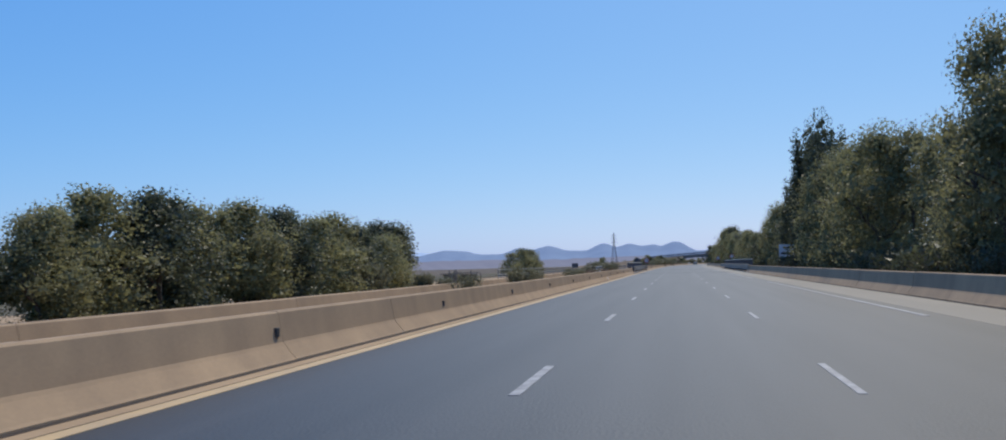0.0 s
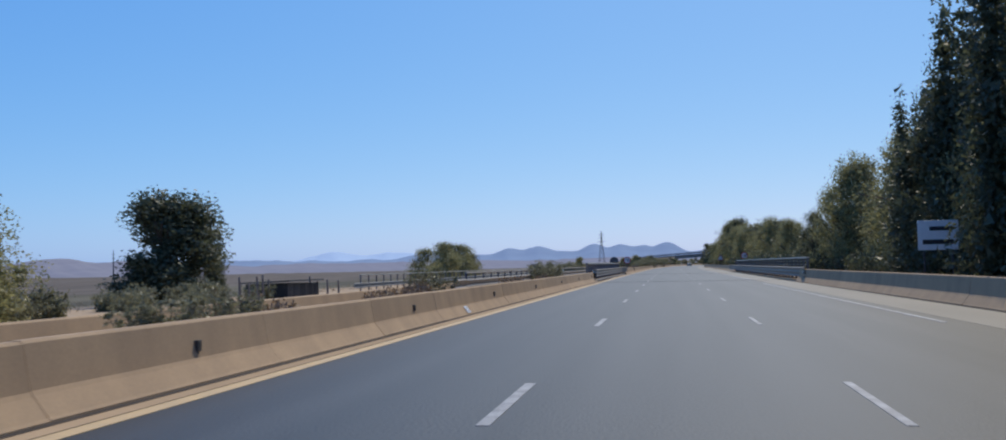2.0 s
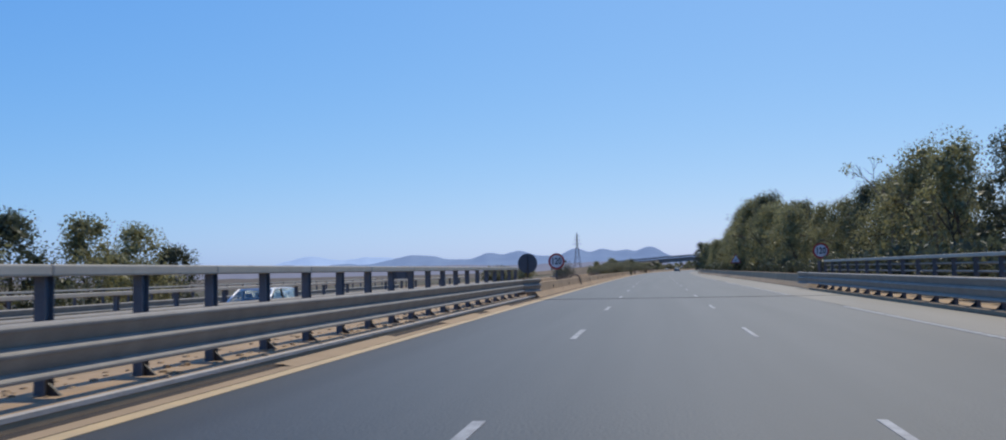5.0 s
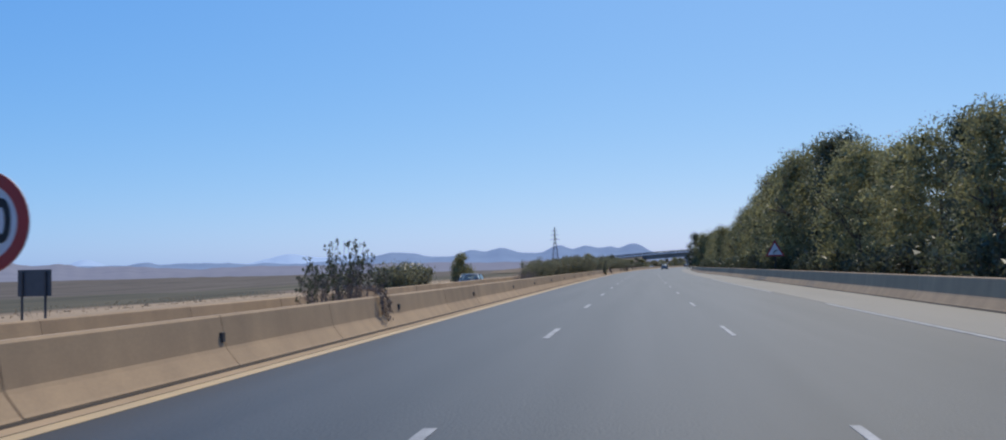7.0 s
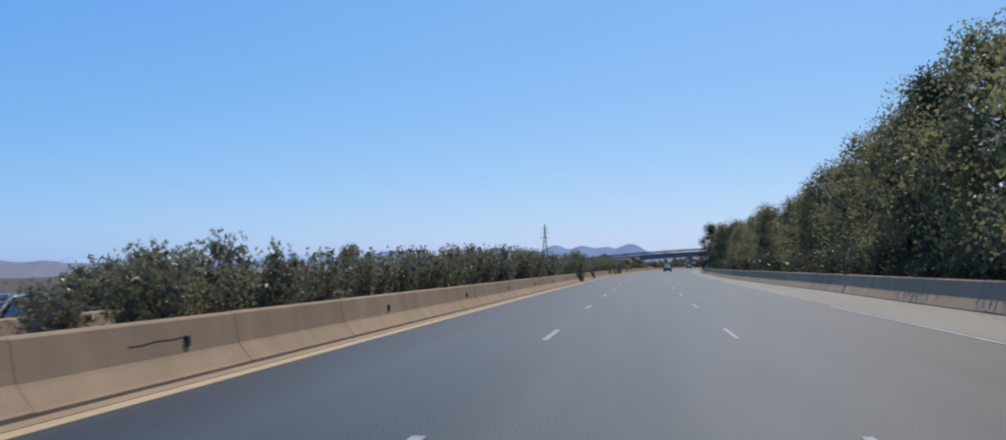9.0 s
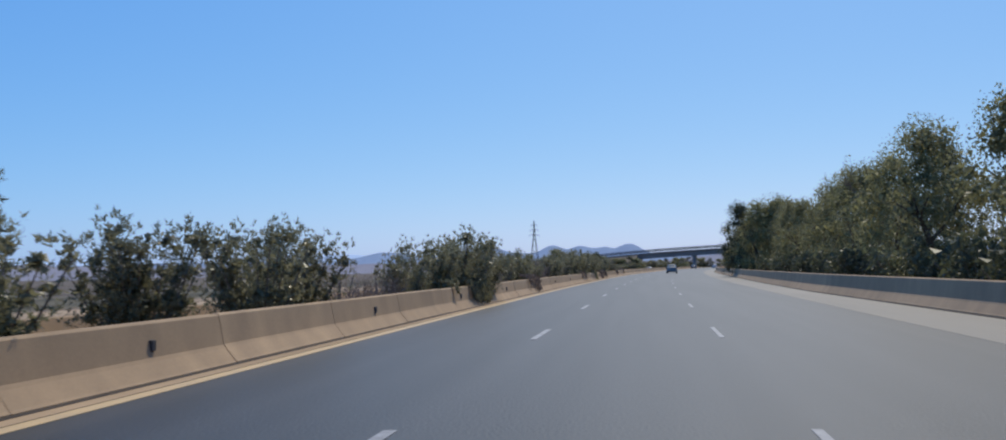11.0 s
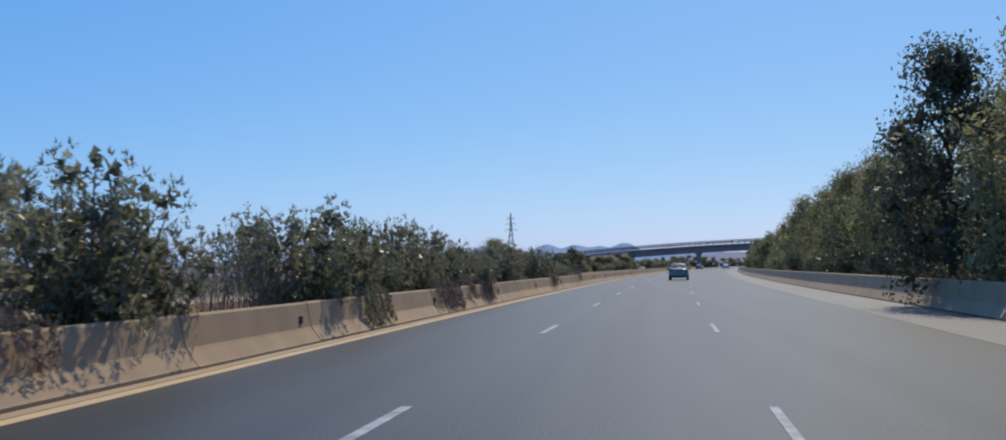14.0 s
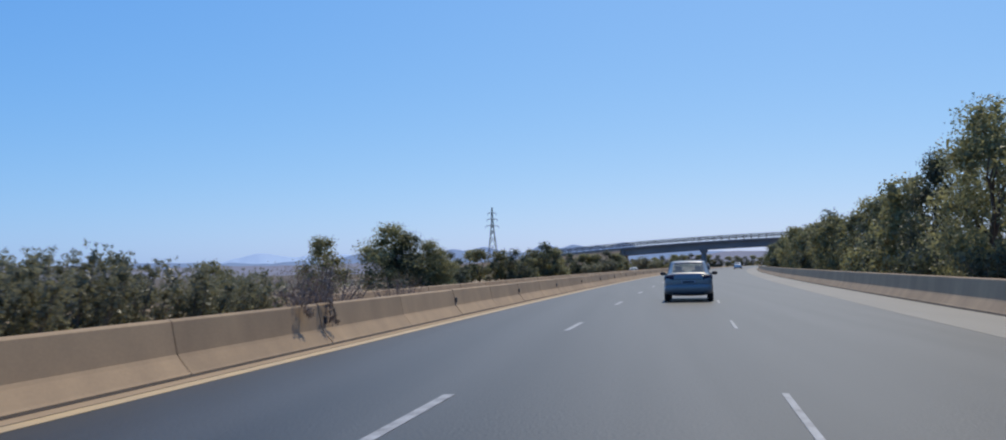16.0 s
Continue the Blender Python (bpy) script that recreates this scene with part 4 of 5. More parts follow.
def strand(points, r0, r1, parent):
    """One bent stem through the points, thinning to its end."""
    bm, rings = bmesh.new(), []
    for i, p in enumerate(points):
        along = (points[min(i + 1, len(points) - 1)] - points[max(i - 1, 0)]).normalized()
        side = along.cross(Vector((0, 1, 0))).normalized()
        r = r0 + (r1 - r0) * i / (len(points) - 1)
        rings.append([bm.verts.new(p + v * r) for v in (side, along.cross(side), -side, -along.cross(side))])
    for a, b in zip(rings, rings[1:]):
        for k in range(4):
            bm.faces.new((a[k], a[(k + 1) % 4], b[(k + 1) % 4], b[k]))
    bm.faces.new(list(reversed(rings[0])))
    bm.faces.new(rings[-1])
    bmesh.ops.recalc_face_normals(bm, faces=bm.faces[:])
    part("stem", bm, TWIG, parent)


def hanging(seed, s, low, label, mat, dense=6):
    """Withered strands that hang from the bush over the barrier's edge."""
    gen = np.random.default_rng(seed)
    ob = thing("hanging_branch", stand(s, -5.72), label, "branch", "hanging branches")
    pts = []
    for i in range(5):
        y, bottom = gen.uniform(-0.22, 0.22), max(0.06, low + gen.uniform(-0.04, 0.2))
        prev = Vector((-0.75, y * 0.6, 0.95))
        line = [prev]
        for x, z in ((-0.45, 0.93), (-0.2, 0.8), (-0.13, 0.6), (-0.1, 0.4), (-0.03, 0.22), (0.03, 0.06)):
            z = max(z, bottom)
            cur = Vector((x + gen.normal(0, 0.015), y + gen.normal(0, 0.03), z))
            line.append(cur)
            for k in range(dense):
                f = gen.uniform(0, 1)
                pts.append((prev.lerp(cur, float(f)))[:])
            prev = cur
            if z <= bottom:
                break
        strand(line, 0.007, 0.004, ob)
    c = np.array(pts) + gen.normal(0, 0.025, (len(pts), 3))
    c[:, 2] = np.maximum(c[:, 2], 0.05)
    v = leaves(c, np.tile((1.0, 0, 0), (len(c), 1)), 0.12, 0.17, gen, 2.2)
    mesh_object("foliage", v.tolist(), np.arange(len(v)).reshape(-1, 3).tolist(), mat, ob)
    return ob


for i, (s, low) in enumerate(((343.1, 0.32), (343.4, 0.4), (344.2, 0.24), (345.0, 0.28), (345.6, 0.06), (345.9, 0.1), (346.3, 0.16), (346.7, 0.14), (347.2, 0.5))):
    hanging(500 + i, s, low, "withered grey-brown strands hanging over the barrier", LEAF_DRY)
for i, (s, low) in enumerate(((324.3, 0.55), (327.2, 0.25), (327.7, 0.1), (328.2, 0.06), (328.7, 0.06), (329.2, 0.06), (329.7, 0.1), (330.2, 0.15), (330.7, 0.3))):
    hanging(520 + i, s, low, "dark leafy strands hanging over the barrier to the road", LEAF_GREY, 16)
for i, (s, low) in enumerate(((376.6, 0.4), (378.8, 0.4), (379.3, 0.35), (397.5, 0.3), (397.9, 0.25), (398.4, 0.12), (398.8, 0.06), (399.2, 0.06), (399.6, 0.06), (400.1, 0.06), (402.1, 0.45), (402.5, 0.2), (404.1, 0.3), (404.6, 0.12), (405.1, 0.06), (405.6, 0.2),
                              (423.4, 0.33), (423.8, 0.42), (424.5, 0.25), (424.8, 0.3), (425.7, 0.5), (437.1, 0.56), (438.2, 0.4))):
    hanging(560 + i, s, low, "withered grey-brown strands hanging over the barrier", LEAF_DRY)
for i, s in enumerate((390.6, 391.1, 391.6, 392.1)):
    hanging(590 + i, s, 0.06 + 0.1 * (i % 5 == 4), "dark leafy strands hanging over the barrier to the road", LEAF_GREY, 9)
hanging(540, 210.6, 0.2, "withered grey-brown strands hanging over the barrier", LEAF_DRY)
hanging(541, 211.1, 0.35, "withered grey-brown strands hanging over the barrier", LEAF_DRY)
for i, (s, h, w) in enumerate(((212.2, 2.15, 1.0), (213.7, 1.6, 0.75), (210.6, 1.45, 0.7))):
    tufted_shrub(401 + i, h, w, LEAF_DARK, "nearly bare shrub with dark leaf tufts at the twig ends", stand(s, -7.3, 0.05, 40 * i), "bare shrubs", 58 if i == 0 else 34)
for i, (s, h) in enumerate(((385.9, 2.2), (387.0, 2.4), (388.0, 2.5))):
    tufted_shrub(440 + i, h, 0.8, LEAF_GREY, "nearly bare shrub with dark leaf tufts at the twig ends", stand(s, -7.2, 0.05, 70 * i), "bare shrubs", 36)
for i, (s, h, u) in enumerate(((358.3, 2.1, -7.4), (369, 2.0, -7.4), (338.5, 1.8, -7.6), (424.9, 2.5, -7.7), (428.2, 2.1, -8), (423.9, 2.6, -7.2), (426.3, 2.4, -7.5), (410.8, 2.6, -7.5))):
    bare_shrub(410 + i, h, "leafless grey shrub in the median", stand(s, u, 0.05, i * 50), "bare shrubs")
# trees between the carriageways and the field near the overpass
for i, (s, u, h) in enumerate(((556, -40, 4.2), (558, -36.5, 4.0), (560, -33, 4.3), (562, -30, 4.4), (560, -27, 4.2), (570, -37, 4.4), (600, -33.7, 5.2), (601, -31.4, 6.2), (602, -29.5, 4.8), (640, -38.5, 6.6),
                               (650, -35.4, 4.8), (652, -32.6, 4.4), (653, -30.2, 4.6), (655, -28.2, 5.2), (656, -25.8, 4.4), (480, -31, 2.4), (528, -27, 2.6), (584, -30, 3.0), (452, -23, 2.2), (461, -25, 2.4),
                               (906, -60, 4.6), (910, -55, 5.6), (908, -50, 6.0), (912, -45, 6.4), (906, -40, 6.6), (910, -36, 6.8), (908, -32, 6.0), (912, -28, 6.4), (910, -24, 5.6), (925, -20, 5.0), (928, -16, 5.4), (924, -12, 4.8), (930, -8, 5.2), (926, -4, 4.6), (928, 0, 5.0), (930, 5, 5.4))):
    w = 1.5 if s > 640 else 1.2
    clone(light[i % 3], stand(s, u, -0.8, random.uniform(0, 360), (h + 0.8) / 8 * w, 1 / w))
for i, (s, u, h, w) in enumerate(((500, -31.6, 4.6, 0.84), (503, -26.4, 5.5, 1.0), (504, -24.9, 5.1, 0.85), (505, -23.4, 4.2, 0.75), (506, -22.6, 3.2, 0.6))):
    clone(medium[i % 3], stand(s, u, -0.8, 75 * i, w, (h + 0.8) / 8 / w))

for i in range(26):
    clone(light[i % 3], stand(random.uniform(715, 860), (-1, 1)[i % 2] * random.uniform(15, 75) + 2, -1.0, random.uniform(0, 360), random.uniform(0.55, 0.95), 0.8))
for i in range(26):
    side = -random.uniform(26, 90) if i % 2 else random.uniform(16, 70)
    clone(first, stand(random.uniform(712, 800), side, -0.9, random.uniform(0, 360), random.uniform(1.6, 2.6)))
for i in range(16):
    clone(light[i % 3], stand(random.uniform(730, 790), -15 - 4.5 * i if i < 11 else 15 + 7 * (i - 11), -0.9, random.uniform(0, 360), random.uniform(0.42, 0.66), 0.8))
for i in range(10):
    clone(first, stand(random.uniform(640, 684), -24.5 - 0.8 * i, -0.9, random.uniform(0, 360), random.uniform(1.3, 2.0)))
for i in range(16):
    clone(light[i % 3], stand(random.uniform(664, 680), -25 - 2.2 * i, -0.9, random.uniform(0, 360), random.uniform(0.45, 0.7), 0.8))

# dry grass and weeds
def tufts(name, label, spots, height, mat, seed):
    gen = np.random.default_rng(seed)
    verts, faces = [], []
    for s, u, z in spots:
        p = at(s, u, z)
        for _ in range(7):
            a, lean, hh = gen.uniform(0, 6.28), gen.uniform(0.1, 0.5), height * gen.uniform(0.4, 1.2)
            d = Vector((math.cos(a), math.sin(a), 0))
            q = Vector((-d.y, d.x, 0)) * 0.012
            b0 = p + d * gen.uniform(0, 0.12)
            k = len(verts)
            verts += [b0 - q, b0 + q, b0 + d * lean * hh + Vector((0, 0, hh))]
            faces.append((k, k + 1, k + 2))
    return tagged(mesh_object(name, verts, faces, mat), label, "grass", kind="stuff")


tufts("dry_grass", "dry straw-coloured grass in the median", [(random.uniform(186, 470), random.uniform(-9, -6.6), 0.06) for _ in range(2600)], 0.38, STRAW, 1)
tufts("dry_weeds", "dry weeds on the far verge", [(random.uniform(60, 460), random.uniform(-48, -23), -1.0) for _ in range(5000)], 0.17, STRAW, 2)

# ---- road signs ----
WHITE = material("sign_white", (0.75, 0.75, 0.73), 0.4, 0, (0.62, 0.62, 0.6), 4, 30, 0.02)
RED = material("sign_red", (0.45, 0.035, 0.03), 0.45, 0, (0.36, 0.04, 0.03), 4, 30, 0.02)
BLACK = plain("sign_black", (0.01, 0.01, 0.012), 0.5)
BACK = material("sign_back", (0.1, 0.105, 0.115), 0.55, 0.4, (0.075, 0.08, 0.085), 3, 30, 0.05)


def disc(bm, r0, r1, y0, y1, z, n=40):
    """A ring (r0 > 0) or plate round (0, z) between y0 and y1."""
    loops = []
    for r, y in ((r1, y0), (r1, y1)) + (((r0, y1), (r0, y0)) if r0 else ()):
        loops.append([bm.verts.new((r * math.cos(2 * math.pi * i / n), y, z + r * math.sin(2 * math.pi * i / n))) for i in range(n)])
    pairs = list(zip(loops, loops[1:])) + ([(loops[-1], loops[0])] if r0 else [])
    for a, b in pairs:
        for i in range(n):
            bm.faces.new((a[i], a[(i + 1) % n], b[(i + 1) % n], b[i]))
    if not r0:
        bm.faces.new(loops[0])
        bm.faces.new(list(reversed(loops[1])))


def lettering(text, size, m, mat, parent, label, wide=1.0):
    cu = bpy.data.curves.new("digit", "FONT")
    cu.body, cu.size, cu.align_x, cu.align_y, cu.extrude, cu.offset = text, size, "CENTER", "CENTER", 0.003, 0.016
    tmp = bpy.data.objects.new("digit", cu)
    scene.collection.objects.link(tmp)
    bpy.context.view_layer.update()
    me = bpy.data.meshes.new_from_object(tmp.evaluated_get(bpy.context.evaluated_depsgraph_get()))
    bpy.data.objects.remove(tmp)
    me.materials.clear()
    me.materials.append(mat)
    ob = new("digit", me)
    ob.parent = parent
    ob.matrix_basis = m @ Matrix.Diagonal((wide, 1, 1, 1))
    ob["label"] = label
    return ob


def limit_sign(m, z, r, label):
    """Its face looks back down the road, towards -y."""
    ob = thing("speed_limit_sign", m, label, "road sign", "speed limit signs")
    bm = bmesh.new()
    bar(bm, (0, 0.04, -0.3), (0, 0.04, z + r * 0.6), 0.038, 0.038, 10)
    part("pole", bm, DARK_STEEL, ob, "dark steel pole")
    bm = bmesh.new()
    disc(bm, 0, r, -0.012, 0.0, z)
    part("plate", bm, WHITE, ob, "white disc")
    bm = bmesh.new()
    disc(bm, r * 0.76, r, -0.02, -0.0125, z)
    part("rim", bm, RED, ob, "red ring")
    for x, text in ((-0.43, "1"), (-0.01, "2"), (0.42, "0")):
        lettering(text, r * 1.12, Matrix.Translation((x * r, -0.0165, z - 0.01)) @ pose(0, 0, 0, 90), BLACK, ob, "black numeral", 0.72)
    return ob


limit_sign(stand(197.5, -6.3), 1.9, 0.52, "round red-ringed speed limit sign on a short median pole")
limit_sign(stand(202.1, 10.7, 0, -6), 2.27, 0.52, "round speed limit sign with red ring before dark trees")
ob = thing("round_sign", stand(197.7, -8.19), "round sign seen from its grey back on a steel pole", "road sign")
bm = bmesh.new()
disc(bm, 0, 0.63, -0.005, 0.012, 1.81)
part("plate", bm, BACK, ob, "bare grey back of the disc")
bm = bmesh.new()
bar(bm, (0, -0.045, -0.2), (0, -0.045, 2.3), 0.038, 0.038, 10)
part("pole", bm, DARK_STEEL, ob, "dark steel pole")
ob = thing("rectangular_sign", stand(224, -23.7, -1.0), "rectangular sign seen from its grey back on two posts", "road sign")
bm = bmesh.new()
box(bm, -0.72, 0.72, 0, 0.03, 1.63, 2.68, 0.008)
part("plate", bm, BACK, ob)
for x in (-0.5, 0.5):
    bm = bmesh.new()
    box(bm, x - 0.04, x + 0.04, -0.07, -0.004, -0.2, 2.6, 0.006)
    part("post", bm, DARK_STEEL, ob)
ob = thing("warning_sign", stand(263.5, 10.0, 0, -6), "triangular bend warning sign with red border before trees", "road sign")
bm = bmesh.new()
bar(bm, (0, 0.05, -0.3), (0, 0.05, 2.5), 0.038, 0.038, 10)
part("pole", bm, DARK_STEEL, ob, "dark steel pole")


def triangle(bm, r, y0, y1, z):
    vs = []
    for y in (y0, y1):
        for a in (90, 210, 330):
            vs.append(bm.verts.new((r * math.cos(radians(a)), y, z + r * math.sin(radians(a)))))
    for f in ((0, 1, 2), (5, 4, 3), (0, 3, 4, 1), (1, 4, 5, 2), (2, 5, 3, 0)):
        bm.faces.new([vs[i] for i in f])


bm = bmesh.new()
triangle(bm, 0.82, -0.01, 0.01, 2.2)
part("border", bm, RED, ob, "red border")
bm = bmesh.new()
triangle(bm, 0.6, -0.018, -0.0105, 2.2)
part("plate", bm, WHITE, ob, "white field")
bm = bmesh.new()
for i in range(8):
    a0, a1 = radians(180 - i * 12), radians(180 - (i + 1) * 12)
    bar(bm, (0.15 + 0.25 * math.cos(a0), -0.022, 1.98 + 0.25 * math.sin(a0)), (0.15 + 0.25 * math.cos(a1), -0.022, 1.98 + 0.25 * math.sin(a1)), 0.035, 0.035, 6)
part("arrow", bm, BLACK, ob, "black bend arrow")
ob = thing("name_sign", stand(95, 10.02, 0, -8), "white rectangular sign with two lines of dark writing before trees", "road sign")
bm = bmesh.new()
box(bm, -0.72, 0.72, -0.02, 0.02, 1.66, 2.8, 0.01)
part("plate", bm, WHITE, ob)
for x in (-0.5, 0.5):
    bm = bmesh.new()
    bar(bm, (x, 0.06, -0.2), (x, 0.06, 2.7), 0.035)
    part("post", bm, DARK_STEEL, ob)
for x0, x1, z0, z1 in ((-0.3, 0.5, 2.4, 2.56), (-0.55, 0.55, 1.88, 2.06)):
    bm = bmesh.new()
    box(bm, x0, x1, -0.026, -0.0205, z0, z1)
    part("writing_bar", bm, BLACK, ob)

# ---- small things by the road ----
slope = 0.94 * 0.2 / 0.15
for x0, x1, y0, y1 in ((0.035, 0.175, 0, 0.1), (0.035, 0.06, 0.1, 0.42), (0.15, 0.175, 0.1, 0.42), (0.07, 0.14, 0.14, 0.2), (0.085, 0.15, 0.26, 0.32), (0.035, 0.175, 0.37, 0.42), (0.065, 0.145, 0.21, 0.25)):
    bm = bmesh.new()
    vs = [bm.verts.new((-x + d, y, 0.94 * 0.06 + (x - 0.03) * slope + d)) for d in (0.002, 0.006) for x, y in ((x0, y0), (x1, y0), (x1, y1), (x0, y1))]
    for f in ((0, 1, 2, 3), (7, 6, 5, 4), (0, 4, 5, 1), (1, 5, 6, 2), (2, 6, 7, 3), (3, 7, 4, 0)):
        bm.faces.new([vs[i] for i in f])
    o = part("paint_mark", bm, WHITE, left_barrier, "worn white paint mark")
    o.matrix_basis = stand(82.55, -5.705, 0.0)
crack = [(252.0, 0.475), (252.3, 0.47), (252.7, 0.495), (253.1, 0.485), (253.5, 0.5)]
for (sa, za), (sb, zb) in zip(crack, crack[1:]):
    bm = bmesh.new()
    n = Vector((0.022, 0, 0))
    e = [Vector((-0.224 - 0.186 * (z - 0.29), y, z)) for y, z in ((0, za - 0.005), (sb - sa, zb - 0.004), (sb - sa, zb + 0.005), (0, za + 0.005))]
    vs = [bm.verts.new(v) for v in e + [v + n for v in e]]
    for f in ((3, 2, 1, 0), (4, 5, 6, 7), (0, 1, 5, 4), (1, 2, 6, 5), (2, 3, 7, 6), (3, 0, 4, 7)):
        bm.faces.new([vs[i] for i in f])
    o = part("crack", bm, RUBBER, left_barrier, "dark crack across the barrier's face")
    o.matrix_basis = stand(sa, -5.72)
chest = thing("junction_box", stand(192.4, -6.95, 0.06), "small dark metal box standing in the median", "box")
bm = bmesh.new()
box(bm, -0.22, 0.22, -0.3, 0.3, 0.0, 0.64, 0.02)
part("body", bm, BACK, chest)
bm = bmesh.new()
box(bm, -0.25, 0.25, -0.33, 0.33, 0.645, 0.69, 0.015)
part("lid", bm, DARK_STEEL, chest)
hut = thing("field_shed", stand(117.3, -27, -1.0), "low dark weathered shed in the scrub", "shed")
BOARD = material("weathered_boards", (0.055, 0.05, 0.046), 0.9, 0, (0.09, 0.075, 0.06), 2, 20, 0.3, 0.3, 0.3, 0.3)
bm = bmesh.new()
box(bm, -1.5, 1.5, 0.1, 5.9, -0.1, 1.45)
part("wall", bm, BOARD, hut)
board = None
for k in range(18):
    if board is None:
        bm = bmesh.new()
        box(bm, 1.51, 1.54, 0, 0.29, -0.05, 1.46, 0.004)
        o = board = part("wall_board", bm, BOARD, hut)
    else:
        o = new("wall_board", board.data)
        o.parent = hut
    o.location = (0, 0.1 + 0.32 * k, 0)
bm = bmesh.new()
vs = [bm.verts.new(v) for v in ((-1.8, -0.2, 1.5), (1.8, -0.2, 1.62), (1.8, 6.2, 1.62), (-1.8, 6.2, 1.5), (-1.8, -0.2, 1.58), (1.8, -0.2, 1.7), (1.8, 6.2, 1.7), (-1.8, 6.2, 1.58))]
for f in ((3, 2, 1, 0), (4, 5, 6, 7), (0, 1, 5, 4), (1, 2, 6, 5), (2, 3, 7, 6), (3, 0, 4, 7)):
    bm.faces.new([vs[i] for i in f])
part("roof", bm, DARK_STEEL, hut, "dark sheet metal roof")
fence_post = None
for s, h in ((112, 2.0), (113.4, 1.6), (114.6, 2.0), (115.4, 2.1), (116.4, 1.8), (123.8, 1.9), (125.4, 1.5), (127.5, 1.6), (130, 1.5)):
    m = stand(s, -26.4, -1.0, random.uniform(0, 90), 1, h / 2)
    if fence_post is None:
        fence_post = thing("fence_post", m, "dark rough wooden post beside the scrub", "post", "fence posts")
        bm = bmesh.new()
        bar(bm, (0, 0, -0.2), (0.03, 0.02, 1.1), 0.1, 0.085, 7)
        bar(bm, (0.03, 0.02, 1.1), (0.0, 0.05, 2.0), 0.085, 0.06, 7)
        part("shaft", bm, TWIG, fence_post)
    else:
        clone(fence_post, m)

# ---- overpass ----
OVER_S = 690.0
over = thing("overpass", stand(OVER_S, 0, 0), "grey concrete road bridge over the motorway with railings", "bridge")
DECK = material("bridge_concrete", (0.3, 0.265, 0.235), 0.85, 0, (0.22, 0.19, 0.17), 0.3, 8, 0.2)


def deck_z(x):
    return 7.75 + 0.034 * x - 0.0005 * x * x


def span(name, z0, z1, y0, y1, mat, xs, label=""):
    bm = bmesh.new()
    prev = None
    for x in xs:
        ring = [bm.verts.new((x, y, deck_z(x) + z)) for y, z in ((y0, z0), (y1, z0), (y1, z1), (y0, z1))]
        if prev:
            for i in range(4):
                bm.faces.new((prev[i], prev[(i + 1) % 4], ring[(i + 1) % 4], ring[i]))
        else:
            bm.faces.new(ring)
        prev = ring
    bm.faces.new(list(reversed(prev)))
    return part(name, bm, mat, over, label)


span("girder", -2.3, -0.5, 0.7, 7.3, DECK, [x for x in range(-29, 46, 3)], "deep concrete girder")
span("deck", -0.5, 0.0, 0, 8, DECK, [x for x in range(-57, 48, 3)], "road deck slab")
for y in (0.1, 7.8):
    for z in (0.5, 0.85, 1.25):
        span("rail", z, z + 0.13, y, y + 0.1, DARK_STEEL, [x for x in range(-55, 46, 3)])
    bm0 = None
    for i in range(50):
        x = -54 + 2 * i
        if bm0 is None:
            bm = bmesh.new()
            box(bm, -0.06, 0.06, y, y + 0.1, 0, 1.3, 0.01)
            bm0 = part("rail_post", bm, DARK_STEEL, over)
            o = bm0
        else:
            o = new("rail_post", bm0.data)
            o.parent = over
        o.location = (x, 0, deck_z(x))
for x in (-6.9, 17.5):
    bm = bmesh.new()
    box(bm, x - 0.55, x + 0.55, 1.2, 6.8, -0.2, deck_z(x) - 2.28, 0.12)
    part("pier", bm, DECK, over, "wide concrete pier")
    bm = bmesh.new()
    box(bm, x - 0.9, x + 0.9, 0.8, 7.2, deck_z(x) - 2.9, deck_z(x) - 2.31, 0.1)
    part("pier_cap", bm, DECK, over)
bm = bmesh.new()
box(bm, -31, -28.6, 0.2, 7.8, -1, deck_z(-30) - 0.52, 0.05)
part("abutment", bm, DECK, over, "concrete abutment")
# approach embankments
for a, b, nm in ((-110, -29.5, "embankment_left"), (32, 120, "embankment_right")):
    verts, faces = [], []
    n = 16
    for i in range(n + 1):
        x = a + (b - a) * i / n
        top = max(-0.6, deck_z(max(min(x, 30), -48)) - 0.35 - max(0.0, -48 - x) * 0.075 - max(0.0, x - 40) * 0.06)
        for y, z in ((-9 - top, -1.2), (-0.5, top), (8.5, top), (17 + top, -1.2)):
            p = stand(OVER_S, 0) @ Vector((x, y, z))
            verts.append(p)
        if i:
            k = 4 * i
            for j in range(3):
                faces.append((k - 4 + j, k - 3 + j, k + 1 + j, k + j))
    faces += [(3, 2, 1, 0), (4 * n, 4 * n + 1, 4 * n + 2, 4 * n + 3)]
    tagged(mesh_object(nm, verts, faces, EARTH), "dry earth embankment of the overpass", "embankment", kind="structure")

# ---- pylon and far pole ----
pylon = thing("power_pylon", pose(-57.3, 849.4, -1.2, 0, 0, 20), "tall steel lattice power pylon in the fields", "pylon")
HT = 30.0


def half_width(z):
    return 2.3 * (1 - z / 21) + 0.55 if z < 21 else 0.55 * (1 - (z - 21) / 12)


